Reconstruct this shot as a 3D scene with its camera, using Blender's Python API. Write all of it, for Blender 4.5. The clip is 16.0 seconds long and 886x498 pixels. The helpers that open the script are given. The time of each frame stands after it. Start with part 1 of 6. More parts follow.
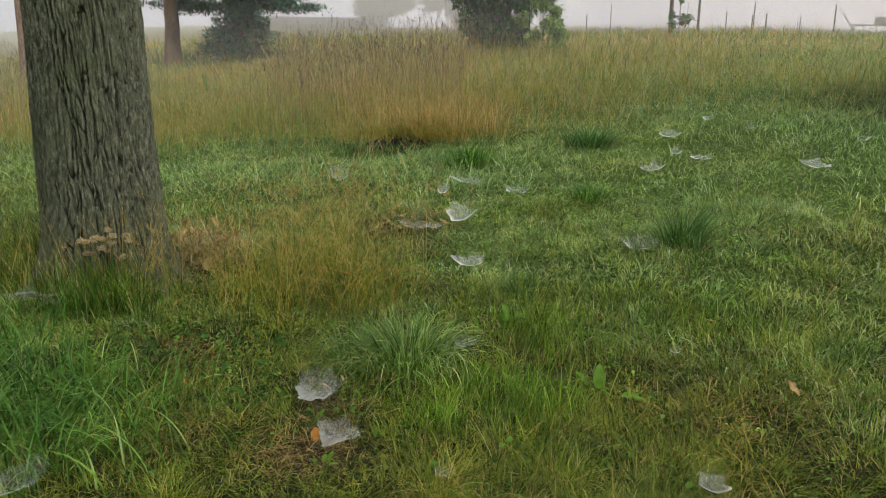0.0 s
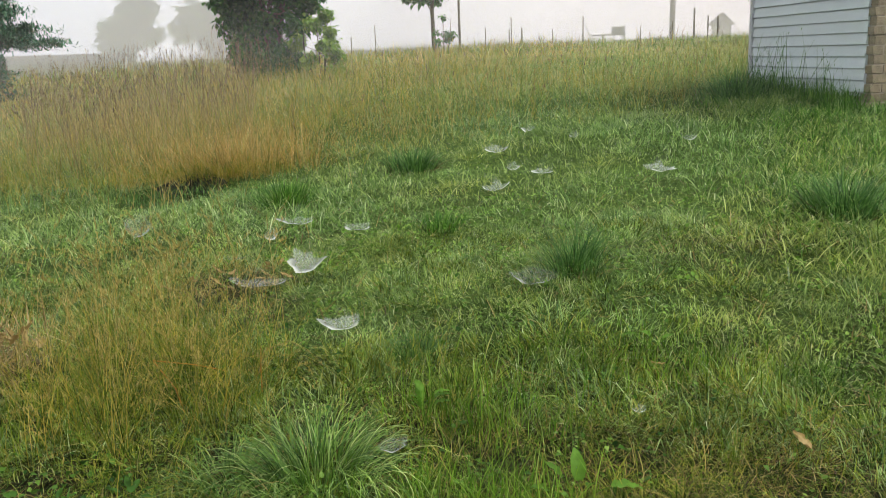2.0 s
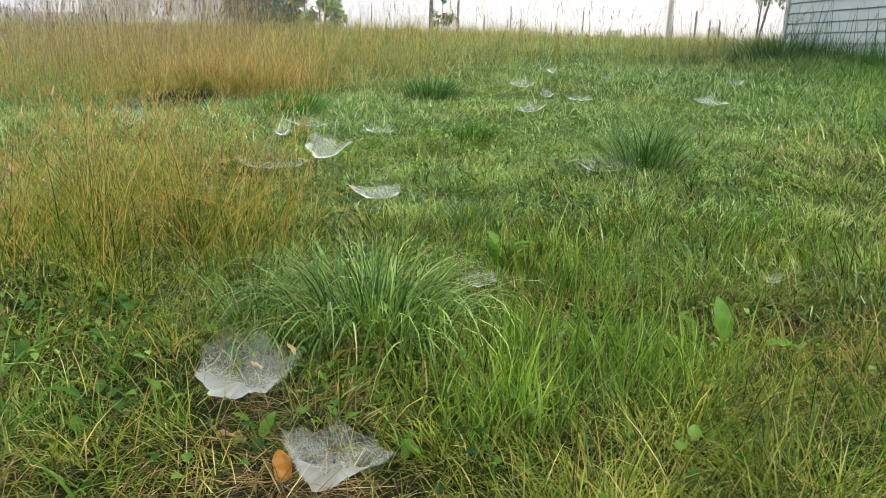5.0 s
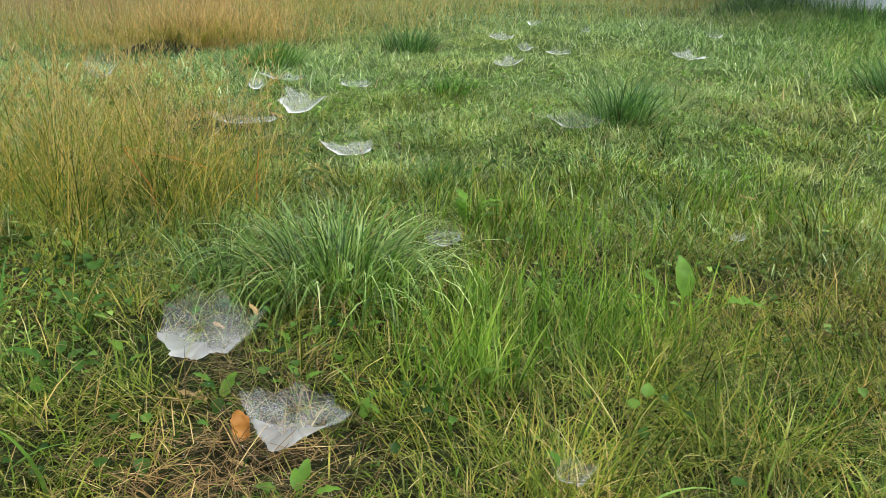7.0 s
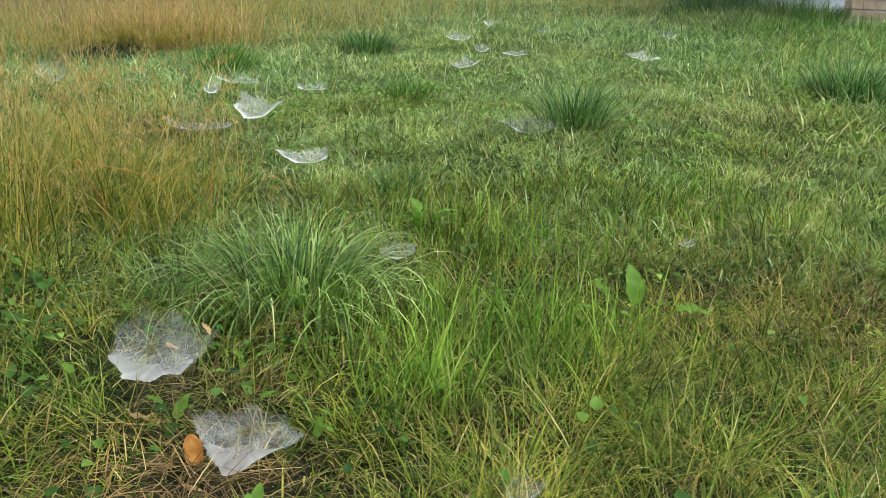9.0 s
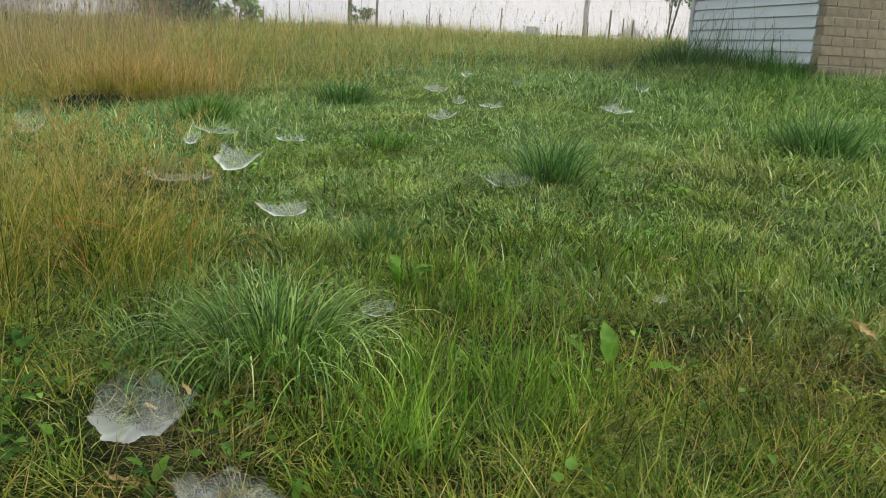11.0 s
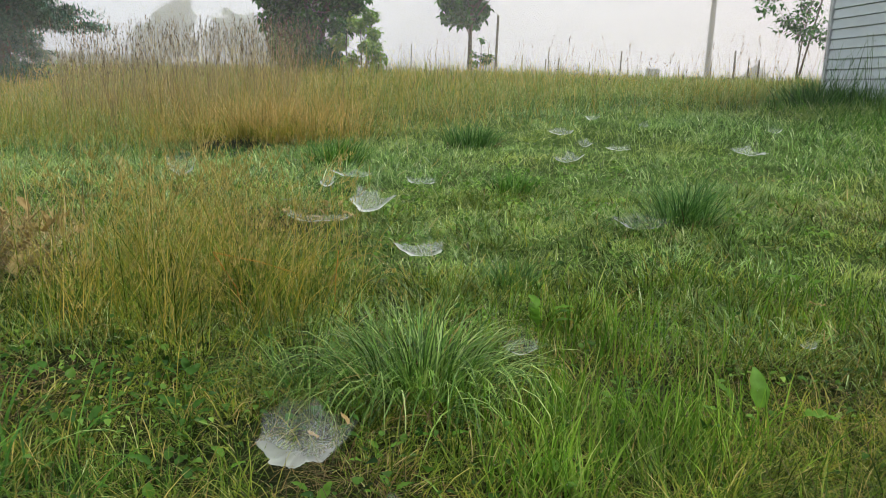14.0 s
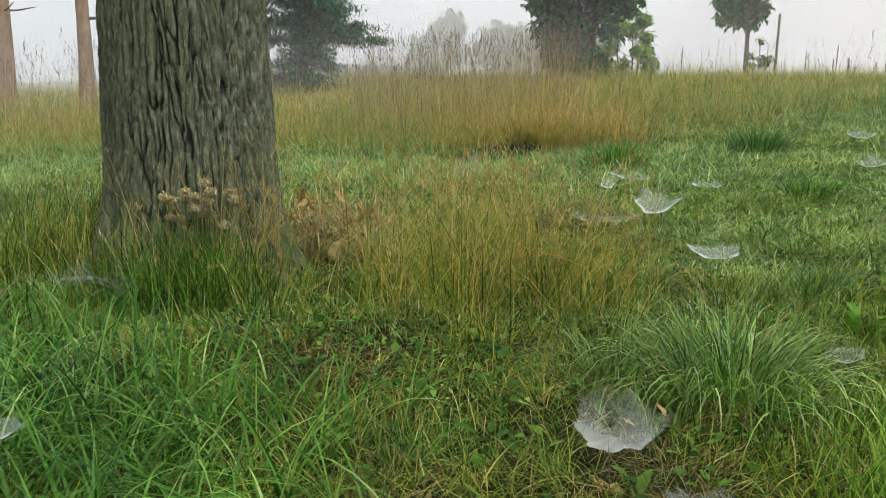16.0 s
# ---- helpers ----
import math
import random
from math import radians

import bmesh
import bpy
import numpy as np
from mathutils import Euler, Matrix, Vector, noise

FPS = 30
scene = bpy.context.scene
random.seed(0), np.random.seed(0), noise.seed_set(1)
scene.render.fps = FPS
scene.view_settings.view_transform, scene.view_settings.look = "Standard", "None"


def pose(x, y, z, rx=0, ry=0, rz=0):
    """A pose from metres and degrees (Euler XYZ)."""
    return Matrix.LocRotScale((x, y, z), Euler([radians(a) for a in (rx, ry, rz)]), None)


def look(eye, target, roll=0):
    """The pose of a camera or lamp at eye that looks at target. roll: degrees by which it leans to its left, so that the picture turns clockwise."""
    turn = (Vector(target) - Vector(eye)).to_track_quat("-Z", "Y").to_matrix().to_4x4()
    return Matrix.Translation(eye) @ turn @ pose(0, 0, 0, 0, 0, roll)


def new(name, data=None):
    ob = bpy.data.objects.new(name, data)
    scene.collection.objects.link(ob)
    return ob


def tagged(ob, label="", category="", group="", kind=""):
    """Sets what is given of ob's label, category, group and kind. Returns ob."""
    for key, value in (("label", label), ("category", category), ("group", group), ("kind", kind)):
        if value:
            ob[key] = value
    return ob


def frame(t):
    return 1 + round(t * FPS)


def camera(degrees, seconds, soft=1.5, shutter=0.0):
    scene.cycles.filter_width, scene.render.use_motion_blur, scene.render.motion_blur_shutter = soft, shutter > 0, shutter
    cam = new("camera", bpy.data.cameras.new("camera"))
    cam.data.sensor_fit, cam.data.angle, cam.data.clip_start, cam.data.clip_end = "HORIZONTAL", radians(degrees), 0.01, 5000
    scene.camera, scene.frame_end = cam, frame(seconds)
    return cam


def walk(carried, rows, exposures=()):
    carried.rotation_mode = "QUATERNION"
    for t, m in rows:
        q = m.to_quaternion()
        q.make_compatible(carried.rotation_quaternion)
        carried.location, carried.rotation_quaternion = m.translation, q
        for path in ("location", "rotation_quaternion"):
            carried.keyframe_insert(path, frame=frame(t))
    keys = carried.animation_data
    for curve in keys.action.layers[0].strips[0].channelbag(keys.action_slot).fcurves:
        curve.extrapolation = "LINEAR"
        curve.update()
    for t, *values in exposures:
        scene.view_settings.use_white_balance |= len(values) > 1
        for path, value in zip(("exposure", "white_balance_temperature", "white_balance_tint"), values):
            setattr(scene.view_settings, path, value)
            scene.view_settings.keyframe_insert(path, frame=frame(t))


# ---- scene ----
cam = camera(55.1, 16.0, soft=0.7, shutter=0.08)
PATH = [
    (0, (1.152, -1.405, 1.318), (0.402, 0.381, 0.818), 0.9),
    (0.5, (1.014, -1.25, 1.295), (0.443, 0.604, 0.809), 0.8),
    (1, (0.828, -1.008, 1.307), (0.331, 0.871, 0.837), -0.4),
    (1.5, (0.703, -0.881, 1.296), (0.211, 1.001, 0.83), -1.6),
    (2, (0.499, -0.756, 1.255), (0.245, 1.176, 0.805), -2.2),
    (2.5, (0.278, -0.631, 1.119), (0.123, 1.311, 0.666), -0.1),
    (3, (0.161, -0.459, 0.935), (-0.035, 1.478, 0.479), 0.2),
    (3.5, (0.137, -0.367, 0.707), (-0.061, 1.583, 0.308), 0.4),
    (3.7, (0.144, -0.359, 0.659), (-0.054, 1.595, 0.279), 0.8),
    (5.8, (0.124, -0.325, 0.626), (-0.062, 1.602, 0.122), 2.8),
    (6, (0.132, -0.329, 0.629), (-0.049, 1.595, 0.115), 2.7),
    (6.5, (0.155, -0.335, 0.64), (-0.01, 1.583, 0.1), 2.8),
    (7, (0.17, -0.331, 0.645), (0.026, 1.586, 0.092), 2.9),
    (7.5, (0.185, -0.329, 0.646), (0.073, 1.583, 0.07), 2.9),
    (8, (0.187, -0.331, 0.658), (0.098, 1.58, 0.073), 2.7),
    (8.5, (0.188, -0.336, 0.677), (0.12, 1.577, 0.099), 2.6),
    (9, (0.188, -0.336, 0.687), (0.132, 1.584, 0.128), 2.8),
    (9.2, (0.183, -0.339, 0.695), (0.14, 1.584, 0.147), 2.8),
    (11.3, (0.185, -0.363, 0.726), (0.177, 1.587, 0.284), 3.3),
    (11.5, (0.176, -0.361, 0.725), (0.167, 1.591, 0.291), 3.3),
    (12, (0.156, -0.367, 0.721), (0.102, 1.589, 0.305), 2.9),
    (12.5, (0.146, -0.374, 0.724), (0.038, 1.583, 0.323), 2.6),
    (13, (0.134, -0.388, 0.723), (-0.061, 1.563, 0.331), 2.4),
    (13.5, (0.134, -0.401, 0.734), (-0.083, 1.55, 0.356), 2.5),
    (14, (0.117, -0.409, 0.724), (-0.165, 1.537, 0.354), 2.4),
    (14.5, (0.092, -0.424, 0.715), (-0.296, 1.503, 0.348), 2.2),
    (15, (0.059, -0.434, 0.706), (-0.498, 1.452, 0.341), 1.8),
    (15.5, (0.034, -0.463, 0.707), (-0.691, 1.365, 0.341), 1.5),
    (16, (0.011, -0.481, 0.691), (-0.842, 1.289, 0.318), 1.4),
]
EXPOSURE = [(0, -0.80, 6500, 10), (0.5, -0.5, 6400, 9), (1, -0.45, 6450, 8), (1.5, -0.38, 6400, 8), (2, -0.42, 6400, 7), (2.5, -0.48, 6400, 6), (3, -0.38, 6400, 6), (3.7, -0.50, 6400, 5),
            (5.8, 0.06, 6200, 10), (6.5, 0.0, 6150, 12), (7, 0.0, 6100, 13), (7.5, 0.2, 6000, 14), (8, 0.36, 5950, 15), (8.5, 0.19, 6000, 14), (9, -0.05, 6050, 13), (9.2, -0.08, 6100, 12),
            (11.3, -0.54, 6300, 5), (13, -0.50, 6300, 5), (14, -0.52, 6250, 5), (16, -0.48, 6250, 5)]
walk(cam, [(t, look(eye, to, roll)) for t, eye, to, roll in PATH], EXPOSURE)
# ---- light: overcast morning fog ----
world = bpy.data.worlds.new("foggy_sky")
scene.world = world
world.use_nodes = True
wn, wl = world.node_tree.nodes, world.node_tree.links
sky = wn.new("ShaderNodeTexSky")
sky.sky_type, sky.sun_disc = "NISHITA", False
sky.sun_elevation, sky.sun_rotation = radians(14), radians(70)
sky.air_density, sky.dust_density = 1.5, 6.0
bg_sky = wn["Background"]
bg_sky.inputs["Strength"].default_value = 0.08
wl.new(sky.outputs[0], bg_sky.inputs["Color"])
bg_fog = wn.new("ShaderNodeBackground")
bg_fog.inputs["Color"].default_value = (0.765, 0.80, 0.795, 1)
bg_fog.inputs["Strength"].default_value = 1.75
add = wn.new("ShaderNodeAddShader")
wl.new(bg_sky.outputs[0], add.inputs[0])
wl.new(bg_fog.outputs[0], add.inputs[1])
wl.new(add.outputs[0], wn["World Output"].inputs["Surface"])
sun = new("sun", bpy.data.lights.new("sun", "SUN"))
sun.data.energy, sun.data.angle, sun.data.color = 4.2, radians(20), (1.0, 0.97, 0.90)
sun.matrix_world = look((9, 0, 16), (0, 3, 0))

# ---- small tools ----
rng = np.random.default_rng(7)


def mesh_np(name, verts, quads=None, tris=None, smooth=False):
    """A mesh from arrays of vertices, quads and triangles."""
    me = bpy.data.meshes.new(name)
    verts = np.asarray(verts, dtype=np.float32).reshape(-1, 3)
    q = np.zeros((0, 4), np.int32) if quads is None else np.asarray(quads, np.int32).reshape(-1, 4)
    t = np.zeros((0, 3), np.int32) if tris is None else np.asarray(tris, np.int32).reshape(-1, 3)
    me.vertices.add(len(verts))
    me.vertices.foreach_set("co", verts.ravel())
    me.loops.add(q.size + t.size)
    me.loops.foreach_set("vertex_index", np.concatenate([q.ravel(), t.ravel()]))
    me.polygons.add(len(q) + len(t))
    starts = np.concatenate([np.arange(len(q)) * 4, q.size + np.arange(len(t)) * 3]).astype(np.int32)
    me.polygons.foreach_set("loop_start", starts)
    me.polygons.foreach_set("use_smooth", np.full(len(q) + len(t), smooth))
    me.update(calc_edges=True)
    return me


def thing(name, data, material, label, category="", group="", kind=""):
    ob = new(name, data)
    if material and data:
        data.materials.append(material)
    return tagged(ob, label, category, group, kind)


def part(name, data, material, parent, label=""):
    """One mesh object under a thing or a part; data is a mesh or a bmesh."""
    if isinstance(data, bmesh.types.BMesh):
        me = bpy.data.meshes.new(name)
        data.to_mesh(me)
        data.free()
        data = me
    ob = new(name, data)
    if material and not data.materials:
        data.materials.append(material)
    ob.parent = parent
    return tagged(ob, label)


def box_bm(size, at=(0, 0, 0), bevel=0.0, m=None):
    bm = bmesh.new()
    bmesh.ops.create_cube(bm, size=1, matrix=Matrix.Translation(at) @ Matrix.Diagonal((*size, 1)))
    if bevel:
        bmesh.ops.bevel(bm, geom=bm.edges[:], offset=bevel, segments=1, affect="EDGES")
    if m is not None:
        bm.transform(m)
    return bm


def tube(points, radii, sides=8, wobble=0.0, seed=0):
    """Vertices and quads of a tapered tube along points."""
    r = np.random.default_rng(seed)
    P = np.asarray(points, float)
    n = len(P)
    T = np.gradient(P, axis=0)
    T /= np.linalg.norm(T, axis=1)[:, None]
    ref = np.array([0.31, 0.95, 0.05]) if abs(T[0][2]) > 0.6 else np.array([0, 0, 1.0])
    A = np.cross(T, ref)
    A /= np.linalg.norm(A, axis=1)[:, None]
    B = np.cross(T, A)
    a = np.linspace(0, 2 * np.pi, sides, endpoint=False)
    R = np.asarray(radii)[:, None] * (1 + wobble * r.normal(size=(n, sides)))
    V = P[:, None, :] + (A[:, None, :] * np.cos(a)[None, :, None] + B[:, None, :] * np.sin(a)[None, :, None]) * R[:, :, None]
    i = np.arange(n - 1)[:, None] * sides
    j = np.arange(sides)[None, :]
    k = (j + 1) % sides
    Q = np.stack([i + j, i + k, i + sides + k, i + sides + j], -1).reshape(-1, 4)
    return V.reshape(-1, 3), Q


def merge(pieces):
    """Joins (verts, quads) pairs."""
    V, Q, o = [], [], 0
    for v, q in pieces:
        V.append(v)
        Q.append(np.asarray(q) + o)
        o += len(v)
    return np.concatenate(V), np.concatenate(Q)


def blades(base, azim, length, width, tilt, bend, segs=4, power=1.6, turn=None, basew=0.75, curl=1.0):
    """Arched tapering grass blades: verts, quads, tris."""
    n = len(base)
    s = np.linspace(0, 1, segs + 1)
    mid = (s[:-1] + s[1:]) / 2
    th = tilt[:, None] + bend[:, None] * mid[None, :] ** curl
    step = length[:, None] / segs
    h = np.concatenate([np.zeros((n, 1)), np.cumsum(np.sin(th) * step, 1)], 1)
    v = np.concatenate([np.zeros((n, 1)), np.cumsum(np.cos(th) * step, 1)], 1)
    d = np.stack([np.cos(azim), np.sin(azim)], 1)
    C = np.empty((n, segs + 1, 3))
    C[:, :, :2] = base[:, None, :2] + h[:, :, None] * d[:, None, :]
    C[:, :, 2] = base[:, None, 2] + v
    f = azim + (rng.normal(0, 0.5, n) if turn is None else turn)
    side = np.stack([-np.sin(f), np.cos(f), np.zeros(n)], 1)
    prof = np.minimum(1, basew + s * 1.2) * (1 - s ** power)
    w = width[:, None] * prof[None, :] * 0.5
    Lv = C[:, :-1] - side[:, None, :] * w[:, :-1, None]
    Rv = C[:, :-1] + side[:, None, :] * w[:, :-1, None]
    k = 2 * segs + 1
    V = np.empty((n, k, 3))
    V[:, 0:2 * segs:2], V[:, 1:2 * segs:2], V[:, 2 * segs] = Lv, Rv, C[:, -1]
    o = (np.arange(n) * k)[:, None, None]
    q = np.array([[2 * i, 2 * i + 1, 2 * i + 3, 2 * i + 2] for i in range(segs - 1)]).reshape(-1, 4)
    Q = (o + q[None]).reshape(-1, 4)
    T = (np.arange(n) * k)[:, None] + np.array([[2 * segs - 2, 2 * segs - 1, 2 * segs]])
    return V.reshape(-1, 3), Q, T


def join3(parts):
    V, Q, T, o = [], [], [], 0
    for v, q, t in parts:
        V.append(v)
        Q.append(q + o)
        T.append(t + o)
        o += len(v)
    return np.concatenate(V), np.concatenate(Q), np.concatenate(T)


def vnoise(x, y, scale, seed=0):
    """Smooth value noise from 0 to 1 on a plane."""
    r = np.random.default_rng(1000 + seed)
    tab = r.random((64, 64))
    u, v = np.asarray(x) / scale + 31.3, np.asarray(y) / scale + 17.7
    i, j = np.floor(u).astype(int), np.floor(v).astype(int)
    a, b = u - i, v - j
    a, b = a * a * (3 - 2 * a), b * b * (3 - 2 * b)
    g = lambda p, q: tab[p % 64, q % 64]
    return (g(i, j) * (1 - a) + g(i + 1, j) * a) * (1 - b) + (g(i, j + 1) * (1 - a) + g(i + 1, j + 1) * a) * b


# ---- materials ----
def mat(name):
    m = bpy.data.materials.new(name)
    m.use_nodes = True
    n, l = m.node_tree.nodes, m.node_tree.links
    return m, n, l, n["Principled BSDF"]


def ramp(n, stops):
    r = n.new("ShaderNodeValToRGB")
    e = r.color_ramp.elements
    while len(e) < len(stops):
        e.new(0.5)
    for x, (p, c) in zip(e, stops):
        x.position, x.color = p, (*c, 1)
    return r


def tex(n, l, scale, detail=4, vec="Object", stretch=None, rough=0.55):
    c = n.new("ShaderNodeTexCoord")
    t = n.new("ShaderNodeTexNoise")
    t.inputs["Scale"].default_value, t.inputs["Detail"].default_value, t.inputs["Roughness"].default_value = scale, detail, rough
    out = c.outputs[vec]
    if stretch:
        mp = n.new("ShaderNodeMapping")
        mp.inputs["Scale"].default_value = stretch
        l.new(out, mp.inputs[0])
        out = mp.outputs[0]
    l.new(out, t.inputs["Vector"])
    return t


def mixc(n, l, fac, a, b, mode="MIX"):
    x = n.new("ShaderNodeMix")
    x.data_type, x.blend_type = "RGBA", mode
    for sock, val in ((x.inputs[0], fac), (x.inputs[6], a), (x.inputs[7], b)):
        if isinstance(val, (int, float)):
            sock.default_value = val
        elif isinstance(val, tuple):
            sock.default_value = (*val, 1)
        else:
            l.new(val, sock)
    return x.outputs[2]


def bump(n, l, height, strength, dist, p):
    b = n.new("ShaderNodeBump")
    b.inputs["Strength"].default_value, b.inputs["Distance"].default_value = strength, dist
    l.new(height, b.inputs["Height"])
    l.new(b.outputs[0], p.inputs["Normal"])


def leafy(name, stops, patch=None, patch_scale=1.2, translucent=0.42, rough=0.5, patch_range=(0.42, 0.62), spec=0.3):
    """Blades and leaves: colour by island, a second colour in patches, thin and lit through."""
    m, n, l, p = mat(name)
    g = n.new("ShaderNodeNewGeometry")
    r = ramp(n, stops)
    l.new(g.outputs["Random Per Island"], r.inputs[0])
    col = r.outputs[0]
    if patch:
        t = tex(n, l, patch_scale, 3)
        mr = n.new("ShaderNodeMapRange")
        mr.inputs[1].default_value, mr.inputs[2].default_value = patch_range
        l.new(t.outputs[0], mr.inputs[0])
        r2 = ramp(n, patch)
        l.new(g.outputs["Random Per Island"], r2.inputs[0])
        col = mixc(n, l, mr.outputs[0], col, r2.outputs[0])
    t3 = tex(n, l, 5.0, 3)
    col = mixc(n, l, 0.65, col, ramp_of(n, l, t3.outputs[0], ((0.34, (0.48, 0.54, 0.48)), (0.66, (1.45, 1.38, 1.2)))), "MULTIPLY")
    t2 = tex(n, l, 60, 2)
    col = mixc(n, l, 0.35, col, ramp_of(n, l, t2.outputs[0], ((0.3, (0.55, 0.55, 0.55)), (0.7, (1.25, 1.25, 1.2)))), "MULTIPLY")
    l.new(col, p.inputs["Base Color"])
    p.inputs["Roughness"].default_value = rough
    p.inputs["Specular IOR Level"].default_value = spec
    tr = n.new("ShaderNodeBsdfTranslucent")
    l.new(col, tr.inputs[0])
    mx = n.new("ShaderNodeMixShader")
    mx.inputs[0].default_value = translucent
    l.new(p.outputs[0], mx.inputs[1])
    l.new(tr.outputs[0], mx.inputs[2])
    l.new(mx.outputs[0], n["Material Output"].inputs[0])
    return m


def ramp_of(n, l, value, stops):
    r = ramp(n, stops)
    l.new(value, r.inputs[0])
    return r.outputs[0]


def solid(name, a, b, scale=8, rough=0.7, bump_k=0.2, bump_d=0.01, stretch=None, detail=5, metal=0.0, rnd=0.0):
    """A surface between two colours with grain and relief."""
    m, n, l, p = mat(name)
    t = tex(n, l, scale, detail, stretch=stretch)
    t2 = tex(n, l, scale * 6, 3, stretch=stretch)
    fac = n.new("ShaderNodeMath")
    fac.operation = "MULTIPLY_ADD"
    fac.inputs[1].default_value = 0.4
    l.new(t2.outputs[0], fac.inputs[0])
    sc = n.new("ShaderNodeMath")
    sc.operation = "MULTIPLY"
    sc.inputs[1].default_value = 0.6
    l.new(t.outputs[0], sc.inputs[0])
    l.new(sc.outputs[0], fac.inputs[2])
    col = ramp_of(n, l, fac.outputs[0], ((0.36, a), (0.64, b)))
    if rnd:
        oi = n.new("ShaderNodeObjectInfo")
        col = mixc(n, l, 1.0, col, ramp_of(n, l, oi.outputs["Random"], ((0, (1 - rnd,) * 3), (1, (1 + rnd, 1 + rnd * 0.9, 1 + rnd * 0.7)))), "MULTIPLY")
    l.new(col, p.inputs["Base Color"])
    p.inputs["Roughness"].default_value, p.inputs["Metallic"].default_value = rough, metal
    if bump_k:
        bump(n, l, fac.outputs[0], bump_k, bump_d, p)
    return m


GREEN = ((0.0, (0.012, 0.036, 0.004)), (0.2, (0.026, 0.068, 0.007)), (0.45, (0.070, 0.150, 0.016)), (0.75, (0.125, 0.235, 0.030)), (0.93, (0.22, 0.34, 0.065)), (1.0, (0.48, 0.55, 0.27)))
YELLOW = ((0.0, (0.021, 0.045, 0.005)), (0.2, (0.048, 0.082, 0.009)), (0.45, (0.110, 0.180, 0.016)), (0.75, (0.205, 0.265, 0.028)), (0.93, (0.34, 0.31, 0.06)), (1.0, (0.52, 0.46, 0.22)))
GOLD = ((0.0, (0.09, 0.17, 0.02)), (0.35, (0.22, 0.27, 0.03)), (0.7, (0.47, 0.36, 0.06)), (1.0, (0.64, 0.49, 0.15)))
RUST = ((0.0, (0.14, 0.17, 0.035)), (0.35, (0.38, 0.27, 0.07)), (0.75, (0.60, 0.38, 0.13)), (1.0, (0.72, 0.53, 0.27)))
OLIVE = ((0.0, (0.10, 0.16, 0.03)), (0.35, (0.23, 0.32, 0.085)), (0.7, (0.40, 0.44, 0.16)), (1.0, (0.62, 0.57, 0.31)))
PALEGREEN = ((0.0, (0.08, 0.17, 0.03)), (0.4, (0.19, 0.33, 0.085)), (0.8, (0.35, 0.46, 0.16)), (1.0, (0.58, 0.59, 0.30)))
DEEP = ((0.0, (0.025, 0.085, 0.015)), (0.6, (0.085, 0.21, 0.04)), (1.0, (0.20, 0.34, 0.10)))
M_LAWN = leafy("lawn_blades", GREEN, YELLOW, 1.6, patch_range=(0.33, 0.50), translucent=0.2, spec=0.12)
# paler and bluer than M_LAWN: distance haze put into the dewy colour
M_FAR = leafy("hazed_slope_blades", ((0, (0.06, 0.14, 0.04)), (0.4, (0.20, 0.345, 0.090)), (0.85, (0.36, 0.51, 0.175)), (1, (0.66, 0.73, 0.47))), ((0, (0.085, 0.15, 0.03)), (0.5, (0.28, 0.375, 0.080)), (0.9, (0.44, 0.50, 0.16)), (1, (0.64, 0.66, 0.38))), 0.9, patch_range=(0.42, 0.62), translucent=0.32, spec=0.4, rough=0.4)
M_LUSH = leafy("lush_blades", ((0, (0.025, 0.09, 0.010)), (0.6, (0.09, 0.23, 0.025)), (0.9, (0.19, 0.36, 0.06)), (1, (0.40, 0.52, 0.20))), spec=0.35)
M_LIME = leafy("lime_blades", ((0, (0.05, 0.13, 0.012)), (0.5, (0.14, 0.28, 0.025)), (0.9, (0.28, 0.44, 0.06)), (1, (0.46, 0.56, 0.18))), spec=0.15)
M_TUFT = leafy("tuft_blades", ((0, (0.03, 0.085, 0.012)), (0.5, (0.135, 0.275, 0.042)), (0.8, (0.28, 0.42, 0.095)), (1, (0.56, 0.65, 0.30))), spec=0.5, rough=0.4)
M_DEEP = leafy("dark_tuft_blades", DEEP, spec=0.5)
M_GOLD = leafy("golden_blades", GOLD, RUST, 0.8, patch_range=(0.5, 0.75), translucent=0.55)
M_RUST = leafy("rust_blades", RUST)
M_MEADOW = leafy("meadow_blades", OLIVE, PALEGREEN, 0.35, patch_range=(0.40, 0.62), translucent=0.55)
M_HEAD = leafy("seed_heads", ((0, (0.07, 0.045, 0.035)), (0.6, (0.17, 0.115, 0.08)), (1, (0.34, 0.25, 0.17))), translucent=0.2)
M_STRAW = leafy("straw", ((0, (0.045, 0.028, 0.010)), (0.5, (0.15, 0.095, 0.030)), (0.88, (0.30, 0.20, 0.07)), (1, (0.48, 0.38, 0.18))), translucent=0.15)
M_PANICLE = leafy("straw_panicles", ((0, (0.25, 0.21, 0.05)), (0.6, (0.45, 0.35, 0.11)), (1, (0.62, 0.49, 0.23))), translucent=0.4)
M_DEADSTALK = leafy("dead_stalks", ((0, (0.16, 0.11, 0.05)), (0.6, (0.36, 0.26, 0.12)), (1, (0.56, 0.44, 0.25))), translucent=0.2)
M_DRYSTEM = leafy("dry_stems", ((0, (0.22, 0.16, 0.08)), (0.6, (0.36, 0.27, 0.13)), (1, (0.50, 0.40, 0.20))), translucent=0.3)
M_IVY = leafy("broad_leaves", ((0, (0.02, 0.065, 0.010)), (0.6, (0.060, 0.15, 0.020)), (1, (0.15, 0.28, 0.045))), spec=0.2)
M_CLOVER = leafy("clover_leaves", ((0, (0.06, 0.14, 0.015)), (0.6, (0.14, 0.27, 0.035)), (1, (0.27, 0.42, 0.09))), spec=0.3)
